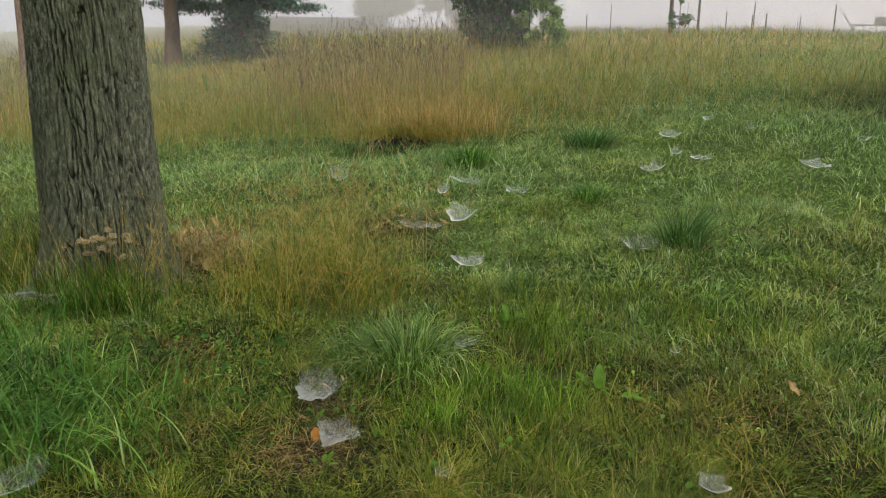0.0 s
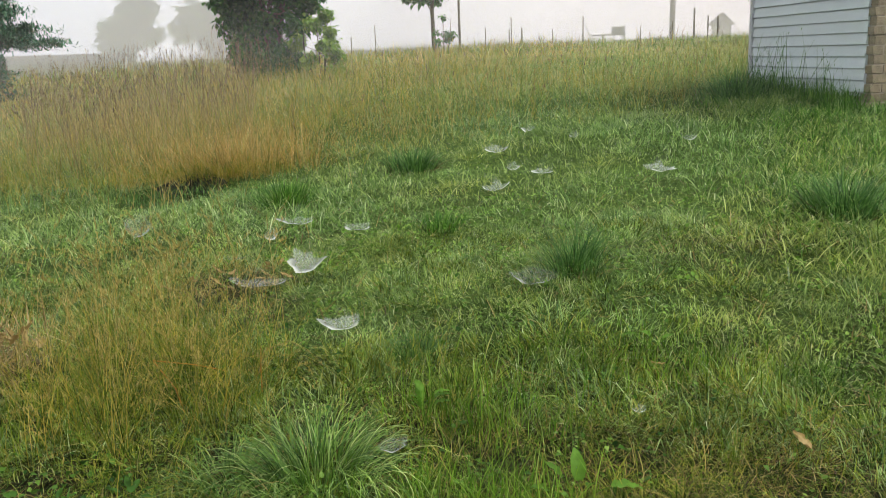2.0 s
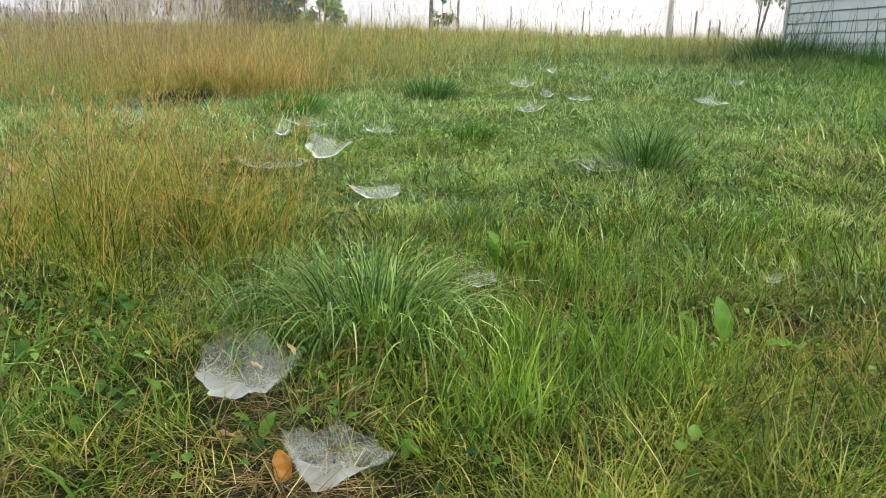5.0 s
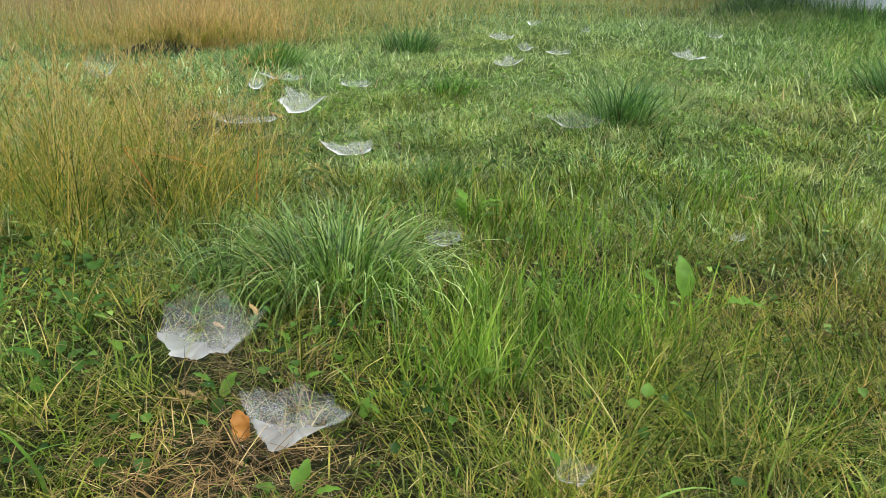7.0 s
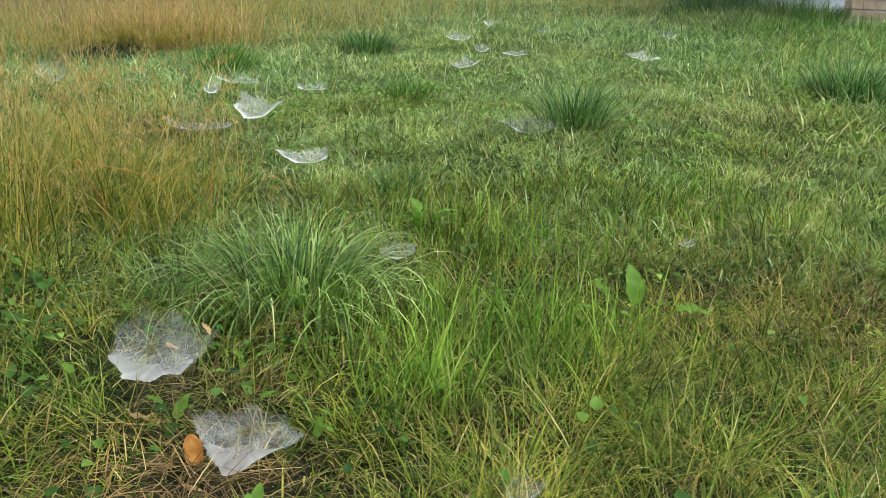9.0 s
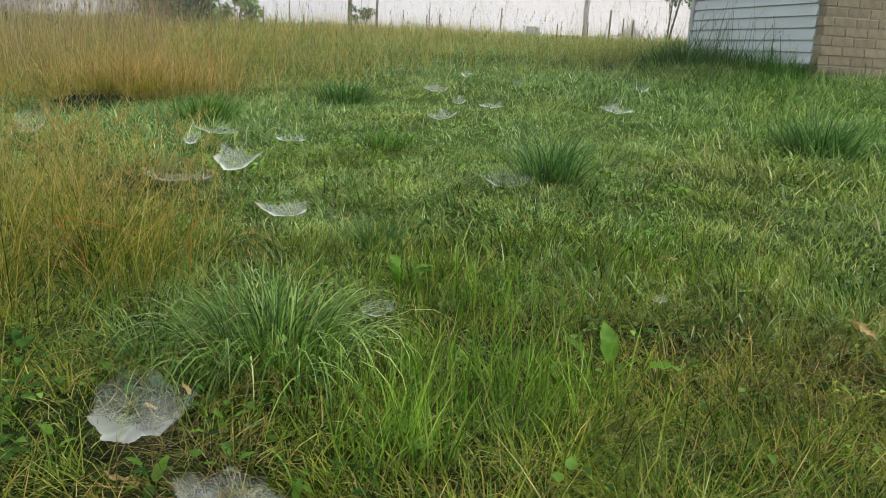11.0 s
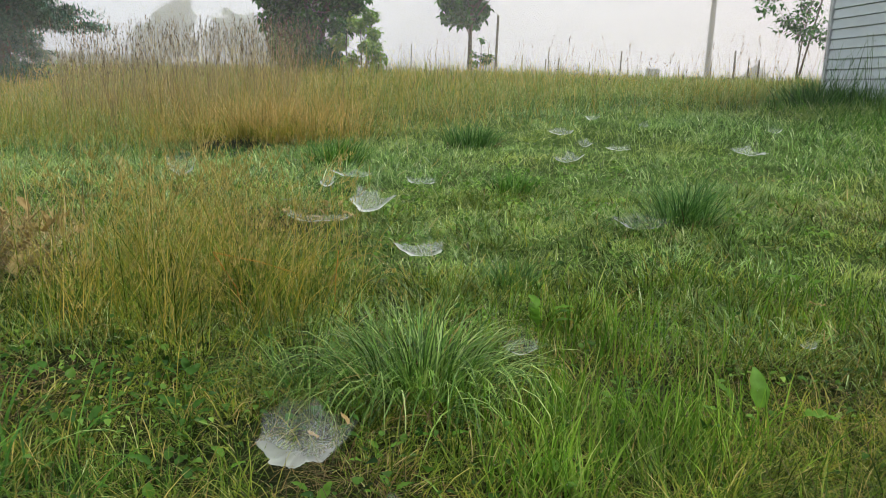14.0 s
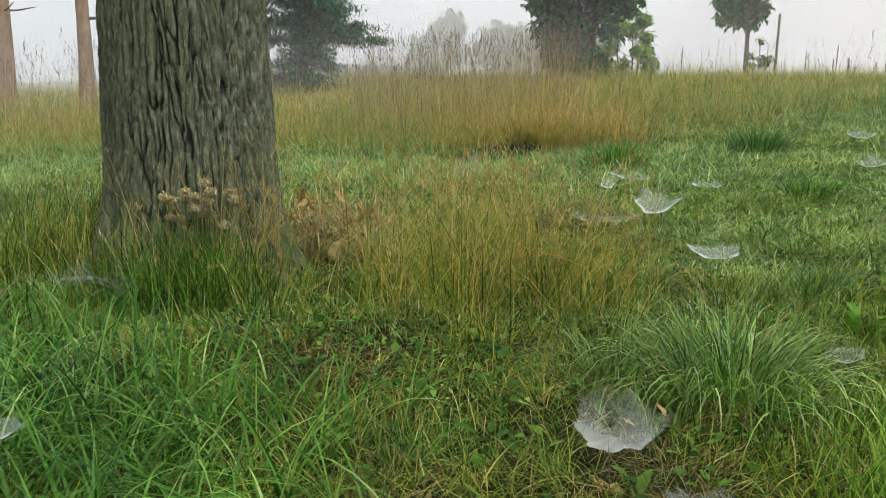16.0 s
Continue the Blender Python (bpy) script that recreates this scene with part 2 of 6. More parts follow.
M_DOCK = leafy("dock_leaves", ((0, (0.085, 0.21, 0.02)), (1, (0.17, 0.33, 0.04))), spec=0.2, translucent=0.45)
M_DRYLEAF = leafy("dry_leaves", ((0, (0.30, 0.19, 0.07)), (0.6, (0.46, 0.32, 0.14)), (1, (0.60, 0.46, 0.25))), translucent=0.2)
M_ORANGELEAF = leafy("orange_leaves", ((0, (0.46, 0.19, 0.035)), (1, (0.62, 0.29, 0.06))), translucent=0.35)
M_TREELEAF = leafy("tree_leaves", ((0, (0.018, 0.075, 0.016)), (0.6, (0.05, 0.16, 0.034)), (1, (0.11, 0.26, 0.065))), translucent=0.25, spec=0.1)
M_LIGHTLEAF = leafy("light_leaves", ((0, (0.14, 0.28, 0.04)), (1, (0.32, 0.48, 0.09))), translucent=0.35)
M_NEEDLE = leafy("needles", ((0, (0.020, 0.075, 0.045)), (0.6, (0.055, 0.16, 0.10)), (1, (0.12, 0.26, 0.17))), translucent=0.1, spec=0.05)
M_FLOWER = leafy("dried_flowers", ((0, (0.42, 0.33, 0.18)), (1, (0.66, 0.56, 0.36))), translucent=0.2)
M_PINEBARK = solid("pine_bark", (0.16, 0.09, 0.06), (0.30, 0.19, 0.13), 6, 0.9, 0.5, 0.03, (1, 1, 0.3))
M_TWIG = solid("twig_bark", (0.07, 0.055, 0.04), (0.14, 0.11, 0.08), 20, 0.9)
M_POST = solid("weathered_wood", (0.10, 0.085, 0.07), (0.22, 0.19, 0.16), 12, 0.9, 0.3, 0.01, (1, 1, 0.15))
M_METAL = solid("dull_metal", (0.28, 0.28, 0.29), (0.40, 0.40, 0.41), 20, 0.5, 0.1, 0.002, metal=0.4)
M_SIDING = solid("white_vinyl", (0.54, 0.59, 0.64), (0.61, 0.66, 0.70), 3, 0.5, 0.05, 0.002, (1, 1, 6), rnd=0.03)
M_TRIM = solid("grey_trim", (0.42, 0.43, 0.45), (0.55, 0.56, 0.58), 4, 0.5, 0.05, 0.002)
M_BRICK = solid("tan_brick", (0.20, 0.16, 0.11), (0.33, 0.275, 0.195), 14, 0.9, 0.5, 0.006, rnd=0.14)
M_MORTAR = solid("mortar", (0.24, 0.20, 0.16), (0.36, 0.31, 0.26), 40, 0.95, 0.4, 0.004)
M_ROOF = solid("roof_shingle", (0.08, 0.075, 0.07), (0.15, 0.14, 0.13), 25, 0.95, 0.4, 0.005)


def bark_material():
    m, n, l, p = mat("furrowed_bark")
    t = tex(n, l, 5, 6, stretch=(1, 1, 0.25))
    t2 = tex(n, l, 55, 6, stretch=(1, 1, 0.4), rough=0.7)
    t3 = tex(n, l, 2.3, 3)
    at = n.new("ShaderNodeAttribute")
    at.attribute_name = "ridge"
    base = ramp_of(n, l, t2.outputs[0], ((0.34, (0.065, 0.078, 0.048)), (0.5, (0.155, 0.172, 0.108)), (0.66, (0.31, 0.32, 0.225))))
    moss_green = mixc(n, l, ramp_of(n, l, t3.outputs[0], ((0.45, (0, 0, 0)), (0.65, (0.6, 0.6, 0.6)))), base, (0.128, 0.150, 0.070))
    # colour drops to near-black in the cracks, on top of their relief
    deep = mixc(n, l, ramp_of(n, l, at.outputs["Fac"], ((0.10, (1, 1, 1)), (0.55, (0, 0, 0)))), moss_green, (0.028, 0.026, 0.019))
    lich = mixc(n, l, ramp_of(n, l, tex(n, l, 30, 2).outputs[0], ((0.68, (0, 0, 0)), (0.74, (0.6, 0.6, 0.6)))), deep, (0.30, 0.32, 0.28))
    l.new(lich, p.inputs["Base Color"])
    p.inputs["Roughness"].default_value = 0.95
    bump(n, l, t2.outputs[0], 1.0, 0.035, p)
    return m


def web_material():
    m, n, l, p = mat("spider_silk")
    p.inputs["Base Color"].default_value = (0.74, 0.76, 0.75, 1)
    p.inputs["Roughness"].default_value = 0.6
    tr = n.new("ShaderNodeBsdfTranslucent")
    tr.inputs[0].default_value = (0.74, 0.76, 0.75, 1)
    half = n.new("ShaderNodeMixShader")
    half.inputs[0].default_value = 0.4
    l.new(p.outputs[0], half.inputs[1])
    l.new(tr.outputs[0], half.inputs[2])
    clear = n.new("ShaderNodeBsdfTransparent")
    at = n.new("ShaderNodeAttribute")
    at.attribute_name = "thickness"
    fine = tex(n, l, 130, 3, stretch=(1, 0.25, 1), rough=0.7)
    fine2 = tex(n, l, 130, 3, stretch=(0.25, 1, 1), rough=0.7)
    big = tex(n, l, 22, 3)
    mx = n.new("ShaderNodeMath")
    mx.operation = "MAXIMUM"
    l.new(fine.outputs[0], mx.inputs[0])
    l.new(fine2.outputs[0], mx.inputs[1])
    sm = n.new("ShaderNodeMath")
    sm.operation = "ADD"
    l.new(mx.outputs[0], sm.inputs[0])
    l.new(big.outputs[0], sm.inputs[1])
    mr = n.new("ShaderNodeMapRange")
    mr.inputs[1].default_value, mr.inputs[2].default_value, mr.inputs[3].default_value, mr.inputs[4].default_value = 0.8, 1.35, 0.90, 1.0
    l.new(sm.outputs[0], mr.inputs[0])
    mu = n.new("ShaderNodeMath")
    mu.operation = "MULTIPLY"
    l.new(mr.outputs[0], mu.inputs[0])
    l.new(at.outputs["Fac"], mu.inputs[1])
    fin = n.new("ShaderNodeMixShader")
    l.new(mu.outputs[0], fin.inputs[0])
    l.new(clear.outputs[0], fin.inputs[1])
    l.new(half.outputs[0], fin.inputs[2])
    l.new(fin.outputs[0], n["Material Output"].inputs[0])
    return m


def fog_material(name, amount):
    """A see-through white sheet standing in for haze: it scatters a share of the light that passes."""
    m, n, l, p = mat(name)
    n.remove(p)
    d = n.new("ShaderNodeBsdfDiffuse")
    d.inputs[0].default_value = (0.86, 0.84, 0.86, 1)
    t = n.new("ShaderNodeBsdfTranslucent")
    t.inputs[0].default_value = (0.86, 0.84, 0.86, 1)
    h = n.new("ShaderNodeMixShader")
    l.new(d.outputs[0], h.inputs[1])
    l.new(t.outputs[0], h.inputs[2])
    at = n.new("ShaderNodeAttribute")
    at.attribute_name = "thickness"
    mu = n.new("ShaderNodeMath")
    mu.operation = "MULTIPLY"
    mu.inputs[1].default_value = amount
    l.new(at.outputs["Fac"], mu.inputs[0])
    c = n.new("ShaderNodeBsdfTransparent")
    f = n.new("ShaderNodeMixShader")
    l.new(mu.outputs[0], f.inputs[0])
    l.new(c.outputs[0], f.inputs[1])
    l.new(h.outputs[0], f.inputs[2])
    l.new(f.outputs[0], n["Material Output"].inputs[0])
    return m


M_BARK = bark_material()
M_WEB = web_material()

# ---- the lie of the land ----
SLOPE_U = [-60, -20, 0, 2.2, 3.5, 5, 6.5, 8, 9.5, 11, 14, 20, 30, 45, 60, 100, 400]
SLOPE_Z = [-0.4, -0.2, 0, 0.02, 0.09, 0.22, 0.33, 0.5, 0.68, 0.74, 0.8, 1.0, 1.3, 1.45, 1.2, -1, -14]
_u = np.arange(-60, 400, 0.1)
_z = np.interp(_u, SLOPE_U, SLOPE_Z)
_k = np.exp(-np.linspace(-2, 2, 17) ** 2)
_z[20:-20] = np.convolve(_z, _k / _k.sum(), "same")[20:-20]


def land(x, y):
    """Height of the ground."""
    x, y = np.asarray(x, float), np.asarray(y, float)
    z = np.interp(y + 0.75 * x, _u, _z)
    near = np.exp(-((x * x + y * y) / 900))
    z = z + 0.05 * near * (vnoise(x, y, 0.9, 1) - 0.5) + 0.02 * near * (vnoise(x, y, 0.25, 2) - 0.5)
    z = z + 0.07 * np.exp(-((x - 0.7) ** 2 + (y - 3.25) ** 2) / 0.55)
    return z - 0.32 * np.exp(-(((x + 2.75) / 0.40) ** 2 + ((y - 6.22) / 0.20) ** 2) ** 2)


EDGE_X = [-20, -8, -6, -3.9, -3.1, -2.4, -1.9, 0, 1.7, 2.6, 8]
EDGE_Y = [0.5, 4.0, 4.4, 5.6, 6.25, 6.35, 7.2, 7.4, 7.7, 8.6, 14]


def meadow_depth(x, y):
    """How far beyond the mown edge a place lies."""
    return y - np.interp(x, EDGE_X, EDGE_Y) + 1.0 * (vnoise(x, y, 0.9, 3) - 0.5) + 0.5 * (vnoise(x, y, 0.3, 35) - 0.5)


BARE = [(-1.80, 2.26, 0.22, 0.95), (-1.25, 3.5, 0.34, 0.9), (-1.0, 3.1, 0.30, 0.7), (-0.2, 0.66, 0.18, 0.85), (-0.6, 0.60, 0.14, 0.5), (1.4, 3.6, 0.40, 0.25),
        (-2.75, 6.2, 0.4, 0.95), (-0.22, 0.98, 0.12, 0.6), (-1.1, 1.15, 0.2, 0.4)]


THIN = [(-0.9, 1.2, 0.5, 0.30), (-0.5, 1.0, 0.3, 0.35), (0.3, 0.95, 0.25, 0.25), (-0.1, 1.2, 0.2, 0.5)]


def thinness(x, y):
    b = np.zeros_like(x)
    for cx, cy, r, k in THIN:
        b = np.maximum(b, k * np.exp(-((x - cx) ** 2 + (y - cy) ** 2) / r ** 2))
    return b


def bareness(x, y):
    b = np.zeros_like(x)
    for cx, cy, r, k in BARE:
        b = np.maximum(b, k * np.exp(-(((x - cx) ** 2 + (y - cy) ** 2) / r ** 2) ** 2))
    return b


HOUSE_A, HOUSE_B = Vector((2.69, 9.16, 0)), Vector((3.18, 7.10, 0))
H_ALONG = (HOUSE_B - HOUSE_A).normalized()
H_IN = Vector((-H_ALONG.y, H_ALONG.x, 0))
TRUNK = (-2.13, 1.88)


def outside(x, y):
    """False inside the trunk or the house."""
    px, py = x - HOUSE_A.x, y - HOUSE_A.y
    a, b = px * H_ALONG.x + py * H_ALONG.y, px * H_IN.x + py * H_IN.y
    return ~((a > -0.03) & (a < 2.2) & (b > -0.02) & (b < 6.1)) & ((x - TRUNK[0]) ** 2 + (y - TRUNK[1]) ** 2 > 0.31 ** 2) & (((x + 2.72) / 0.46) ** 2 + ((y - 6.02) / 0.42) ** 2 > 1)


def scatter(n, r0, r1, a0=-62, a1=40, eye=(0.1, -0.4)):
    """Random places in a sector of the plan, seen from a point."""
    r = np.sqrt(rng.uniform(r0 * r0, r1 * r1, n))
    a = np.radians(rng.uniform(a0, a1, n))
    return eye[0] + r * np.sin(a), eye[1] + r * np.cos(a)


def on_land(x, y, dz=-0.005):
    return np.stack([x, y, land(x, y) + dz], 1)


def axis(lo, hi, fine_lo, fine_hi, step, grow=1.12):
    a = list(np.arange(fine_lo, fine_hi + step, step))
    d, x = step, a[-1]
    while x < hi:
        d *= grow
        x += d
        a.append(x)
    d, x, left = step, a[0], []
    while x > lo:
        d *= grow
        x -= d
        left.append(x)
    return np.array(left[::-1] + a)


gx, gy = axis(-600, 600, -5, 4, 0.075), axis(-300, 900, -1.5, 9, 0.075)
X, Y = np.meshgrid(gx, gy)
nx, ny = len(gx), len(gy)
idx = np.arange(nx * ny).reshape(ny, nx)
GQ = np.stack([idx[:-1, :-1], idx[:-1, 1:], idx[1:, 1:], idx[1:, :-1]], -1).reshape(-1, 4)


def ground_material():
    m, n, l, p = mat("grassy_ground")
    fine = tex(n, l, 30, 5)
    mid = tex(n, l, 3.0, 4)
    wide = tex(n, l, 0.25, 4)
    # near-black: shade between the grass blades is put into these colours
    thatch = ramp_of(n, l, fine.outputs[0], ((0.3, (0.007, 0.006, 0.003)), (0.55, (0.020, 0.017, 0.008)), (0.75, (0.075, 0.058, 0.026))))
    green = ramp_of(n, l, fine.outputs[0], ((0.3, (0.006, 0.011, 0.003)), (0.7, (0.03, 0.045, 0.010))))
    moss_green = ramp_of(n, l, fine.outputs[0], ((0.3, (0.03, 0.06, 0.012)), (0.7, (0.10, 0.16, 0.03))))
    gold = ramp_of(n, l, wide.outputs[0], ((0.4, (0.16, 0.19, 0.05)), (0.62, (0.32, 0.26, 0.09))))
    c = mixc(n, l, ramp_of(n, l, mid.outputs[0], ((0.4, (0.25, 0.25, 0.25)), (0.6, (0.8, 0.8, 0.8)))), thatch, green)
    # lighter green mixed in away from the near lawn, so gaps there stay bright
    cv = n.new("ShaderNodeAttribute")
    cv.attribute_name = "ground_lift"
    c = mixc(n, l, cv.outputs["Fac"], c, moss_green)
    sp = n.new("ShaderNodeAttribute")
    sp.attribute_name = "meadow"
    c = mixc(n, l, sp.outputs["Fac"], c, gold)
    l.new(c, p.inputs["Base Color"])
    p.inputs["Roughness"].default_value = 1.0
    p.inputs["Specular IOR Level"].default_value = 0.1
    bump(n, l, fine.outputs[0], 1.0, 0.03, p)
    return m


def set_attr(me, name, values):
    a = me.attributes.new(name, "FLOAT", "POINT")
    a.data.foreach_set("value", np.asarray(values, np.float32).ravel())


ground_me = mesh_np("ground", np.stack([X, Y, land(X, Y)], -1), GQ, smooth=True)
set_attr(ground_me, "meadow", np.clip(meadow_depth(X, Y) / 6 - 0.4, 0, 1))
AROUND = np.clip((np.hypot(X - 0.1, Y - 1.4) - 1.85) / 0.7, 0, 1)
set_attr(ground_me, "ground_lift", np.maximum(AROUND, np.clip((Y - 1.9) / 1.3, 0, 1)) * (0.5 + 0.5 * vnoise(X, Y, 0.5, 37)) * (1 - bareness(X, Y)))
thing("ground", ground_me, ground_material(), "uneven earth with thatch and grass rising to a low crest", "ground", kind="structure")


def hollow_shade():
    """A dark bank added below the tall grass; its near-black colour imitates shade."""
    u, v = np.meshgrid(np.linspace(-1, 1, 61), np.linspace(0, 1, 17))
    x = -2.74 + 0.46 * u
    lump = vnoise(x, v * 0.3, 0.11, 31) + 0.5 * vnoise(x, v * 0.3, 0.05, 33)
    y = 6.30 + 0.16 * v + 0.07 * (1 - u * u) + 0.06 * lump
    foot = np.interp(6.3 + 0.75 * x, _u, _z) - 0.06
    z = foot + 0.17 * np.sin(v * 1.57) * np.clip(1.0 - u * u, 0, 1) * (0.6 + 0.45 * vnoise(x, x * 0, 0.14, 34)) + 0.015 * lump
    i = np.arange(x.size).reshape(x.shape)
    thing("shade_bank", mesh_np("shade_bank", np.stack([x, y, z], -1), np.stack([i[:-1, :-1], i[:-1, 1:], i[1:, 1:], i[1:, :-1]], -1), smooth=True), solid("shade_dark", (0.014, 0.017, 0.011), (0.042, 0.043, 0.028), 24, 0.9, 0.8, 0.03), "dark bank added to imitate the shade under the overhanging dry grass", "earth bank", kind="structure")


hollow_shade()

# ---- mist: haze made of see-through sheets set at several distances ----
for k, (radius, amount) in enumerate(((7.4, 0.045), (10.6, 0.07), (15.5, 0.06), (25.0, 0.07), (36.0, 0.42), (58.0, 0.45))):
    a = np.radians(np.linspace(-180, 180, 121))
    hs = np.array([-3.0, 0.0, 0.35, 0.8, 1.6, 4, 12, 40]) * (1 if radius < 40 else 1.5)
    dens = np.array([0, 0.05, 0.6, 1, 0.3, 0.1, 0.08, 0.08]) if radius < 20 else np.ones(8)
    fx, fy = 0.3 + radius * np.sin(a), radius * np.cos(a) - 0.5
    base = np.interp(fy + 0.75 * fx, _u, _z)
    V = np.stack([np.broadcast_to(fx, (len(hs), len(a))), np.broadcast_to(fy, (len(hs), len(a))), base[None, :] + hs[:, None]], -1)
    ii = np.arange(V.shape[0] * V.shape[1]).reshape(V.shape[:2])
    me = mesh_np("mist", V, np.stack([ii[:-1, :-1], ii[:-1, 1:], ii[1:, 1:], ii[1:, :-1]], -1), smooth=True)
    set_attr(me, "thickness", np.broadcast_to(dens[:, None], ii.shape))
    thing("backdrop_mist", me, fog_material("mist", amount), "see-through sheet of thin white morning mist over the meadow", "mist", kind="structure")

# Glowing wall for the fog, so thick and far that nothing shows beyond it
def fog_glow_wall():
    m, n, l, p = mat("fog_glow_wall")
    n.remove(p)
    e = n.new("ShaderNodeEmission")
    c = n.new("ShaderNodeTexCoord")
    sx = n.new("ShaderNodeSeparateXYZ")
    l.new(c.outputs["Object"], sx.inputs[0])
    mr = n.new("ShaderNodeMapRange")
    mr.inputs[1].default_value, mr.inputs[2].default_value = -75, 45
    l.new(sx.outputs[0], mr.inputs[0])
    # sky tint put into the emission: bluish on the left, pink on the right
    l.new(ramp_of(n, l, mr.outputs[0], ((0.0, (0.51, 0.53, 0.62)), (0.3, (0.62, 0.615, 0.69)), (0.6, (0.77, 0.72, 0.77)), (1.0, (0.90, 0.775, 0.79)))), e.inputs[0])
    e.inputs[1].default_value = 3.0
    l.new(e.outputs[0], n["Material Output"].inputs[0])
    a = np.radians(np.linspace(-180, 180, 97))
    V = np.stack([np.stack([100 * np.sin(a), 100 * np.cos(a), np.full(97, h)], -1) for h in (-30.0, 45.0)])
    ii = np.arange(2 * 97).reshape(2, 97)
    thing("backdrop_fog", mesh_np("fog_glow_wall", V, np.stack([ii[0, :-1], ii[0, 1:], ii[1, 1:], ii[1, :-1]], -1), smooth=True), m, "glowing backdrop of pale pinkish-white morning fog closing the distance", "fog", kind="structure")


fog_glow_wall()

# ---- the big tree ----
def worley(u, v, wrap, seed):
    """Second less first distance to jittered cell points; u repeats after wrap cells."""
    r = np.random.default_rng(seed)
    tu, tv = r.random((wrap, 257)), r.random((wrap, 257))
    iu, iv = np.floor(u).astype(int), np.floor(v).astype(int)
    d1, d2 = np.full(u.shape, 9.0), np.full(u.shape, 9.0)
    for a in (-1, 0, 1):
        for b in (-1, 0, 1):
            cu, cv = iu + a, iv + b
            d = np.hypot(cu + tu[cu % wrap, cv % 257] - u, cv + tv[cu % wrap, cv % 257] - v)
            d1, d2 = np.minimum(d1, d), np.minimum(np.maximum(d1, d), d2)
    return d2 - d1


def build_trunk():
    """Furrowed bark: long interlaced upright plates with dark cracks between them."""
    H, ns, nh = 4.2, 400, 290
    th = np.linspace(0, 2 * np.pi, ns, endpoint=False)
    a = th - 0.45 * np.sin(th + 0.8)
    z = np.concatenate([np.linspace(-0.12, 1.6, 262), np.linspace(1.62, H, nh - 262)])
    A, Zh = np.meshgrid(a, z)
    r0 = 0.285 + 0.012 * np.cos(2 * A + 0.4) + 0.17 * np.exp(-np.clip(Zh + 0.02, 0, None) / 0.12) * (0.55 + 0.45 * np.cos(5 * A + 1.0) ** 2) + 0.03 * np.exp(-Zh / 0.6) - 0.012 * Zh
    cx, cy = np.cos(A), np.sin(A)
    arc = A * 0.3
    n1, n2 = 66, 150
    ring = lambda k, c, sd: (vnoise(3 * cx + 5, 3 * cy + Zh * k, c, sd) - 0.5)
    sway = 1.3 * ring(1.5, 0.9, 11) + 0.6 * ring(6.0, 0.6, 12) + 0.25 * ring(26.0, 0.5, 14)
    u = (A / (2 * np.pi)) % 1
    big = worley(u * n1 + sway, Zh / 0.62 + 1.6 * ring(2.0, 0.4, 13) + 7, n1, 61)
    small = worley(u * n2 + 2.0 * sway, Zh / 0.16 + 11, n2, 62)
    broken = vnoise(arc / 0.03, Zh / 0.05, 1.0, 23)
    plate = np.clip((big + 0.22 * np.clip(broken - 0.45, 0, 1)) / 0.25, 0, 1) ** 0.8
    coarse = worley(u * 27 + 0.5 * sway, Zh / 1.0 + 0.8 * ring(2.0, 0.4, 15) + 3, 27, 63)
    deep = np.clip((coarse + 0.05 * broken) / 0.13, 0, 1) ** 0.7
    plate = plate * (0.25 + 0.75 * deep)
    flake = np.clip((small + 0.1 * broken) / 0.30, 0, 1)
    fine = vnoise(arc / 0.007, Zh / 0.013, 1.0, 19) * 0.6 + vnoise(arc / 0.014, Zh / 0.05, 1.0, 20) * 0.4
    R = r0 + 0.008 * (deep - 1) + 0.020 * (plate - 0.8) + 0.006 * (flake - 0.5) + 0.008 * (fine - 0.5) + 0.010 * (vnoise(arc / 0.05, Zh / 0.25, 1.0, 21) - 0.5)
    V = np.stack([TRUNK[0] - 0.035 * Zh + R * cx, TRUNK[1] + 0.01 * Zh + R * cy, Zh], -1)
    i = np.arange(ns * nh).reshape(nh, ns)
    j = np.roll(i, -1, axis=1)
    V = np.concatenate([V.reshape(-1, 3), V[-1].mean(0)[None] + np.array([[0, 0, 0.05]])])
    cap = np.stack([i[-1], j[-1], np.full(ns, ns * nh)], -1)
    me = mesh_np("trunk", V, np.stack([i[:-1], j[:-1], j[1:], i[1:]], -1), cap, smooth=True)
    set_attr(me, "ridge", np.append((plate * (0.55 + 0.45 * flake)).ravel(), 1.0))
    return me


def root_mesh(az, reach, seed):
    """A furrowed root that runs from the trunk's foot into the ground."""
    t = np.linspace(0, 1, 26)
    d = np.array([math.cos(az), math.sin(az)])
    side = np.array([-d[1], d[0]])
    wig = 0.03 * np.sin(t * 4 + seed)
    P = np.stack([TRUNK[0] + d[0] * (0.20 + reach * t) + side[0] * wig, TRUNK[1] + d[1] * (0.20 + reach * t) + side[1] * wig, 0.20 * (1 - t) ** 2.2 - 0.03 - 0.03 * t], 1)
    ns = 40
    V, Q = tube(P, 0.085 * (1 - 0.6 * t), ns)
    k = np.arange(len(V))
    q, ring = k % ns, k // ns
    furrow = np.abs(np.sin(q * 0.95 + 0.6 * np.sin(ring * 0.5 + seed))) ** 0.6
    C = np.repeat(P, ns, axis=0)
    V = C + (V - C) * (0.86 + 0.2 * furrow + 0.08 * vnoise(q * 0.7, ring * 0.6, 1.0, 70 + seed))[:, None]
    me = mesh_np("root", V, Q, smooth=True)
    set_attr(me, "ridge", furrow)
    return me


big_tree = tagged(new("tree"), "large old tree with deeply furrowed grey-brown bark and flared roots", "tree")
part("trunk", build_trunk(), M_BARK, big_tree)
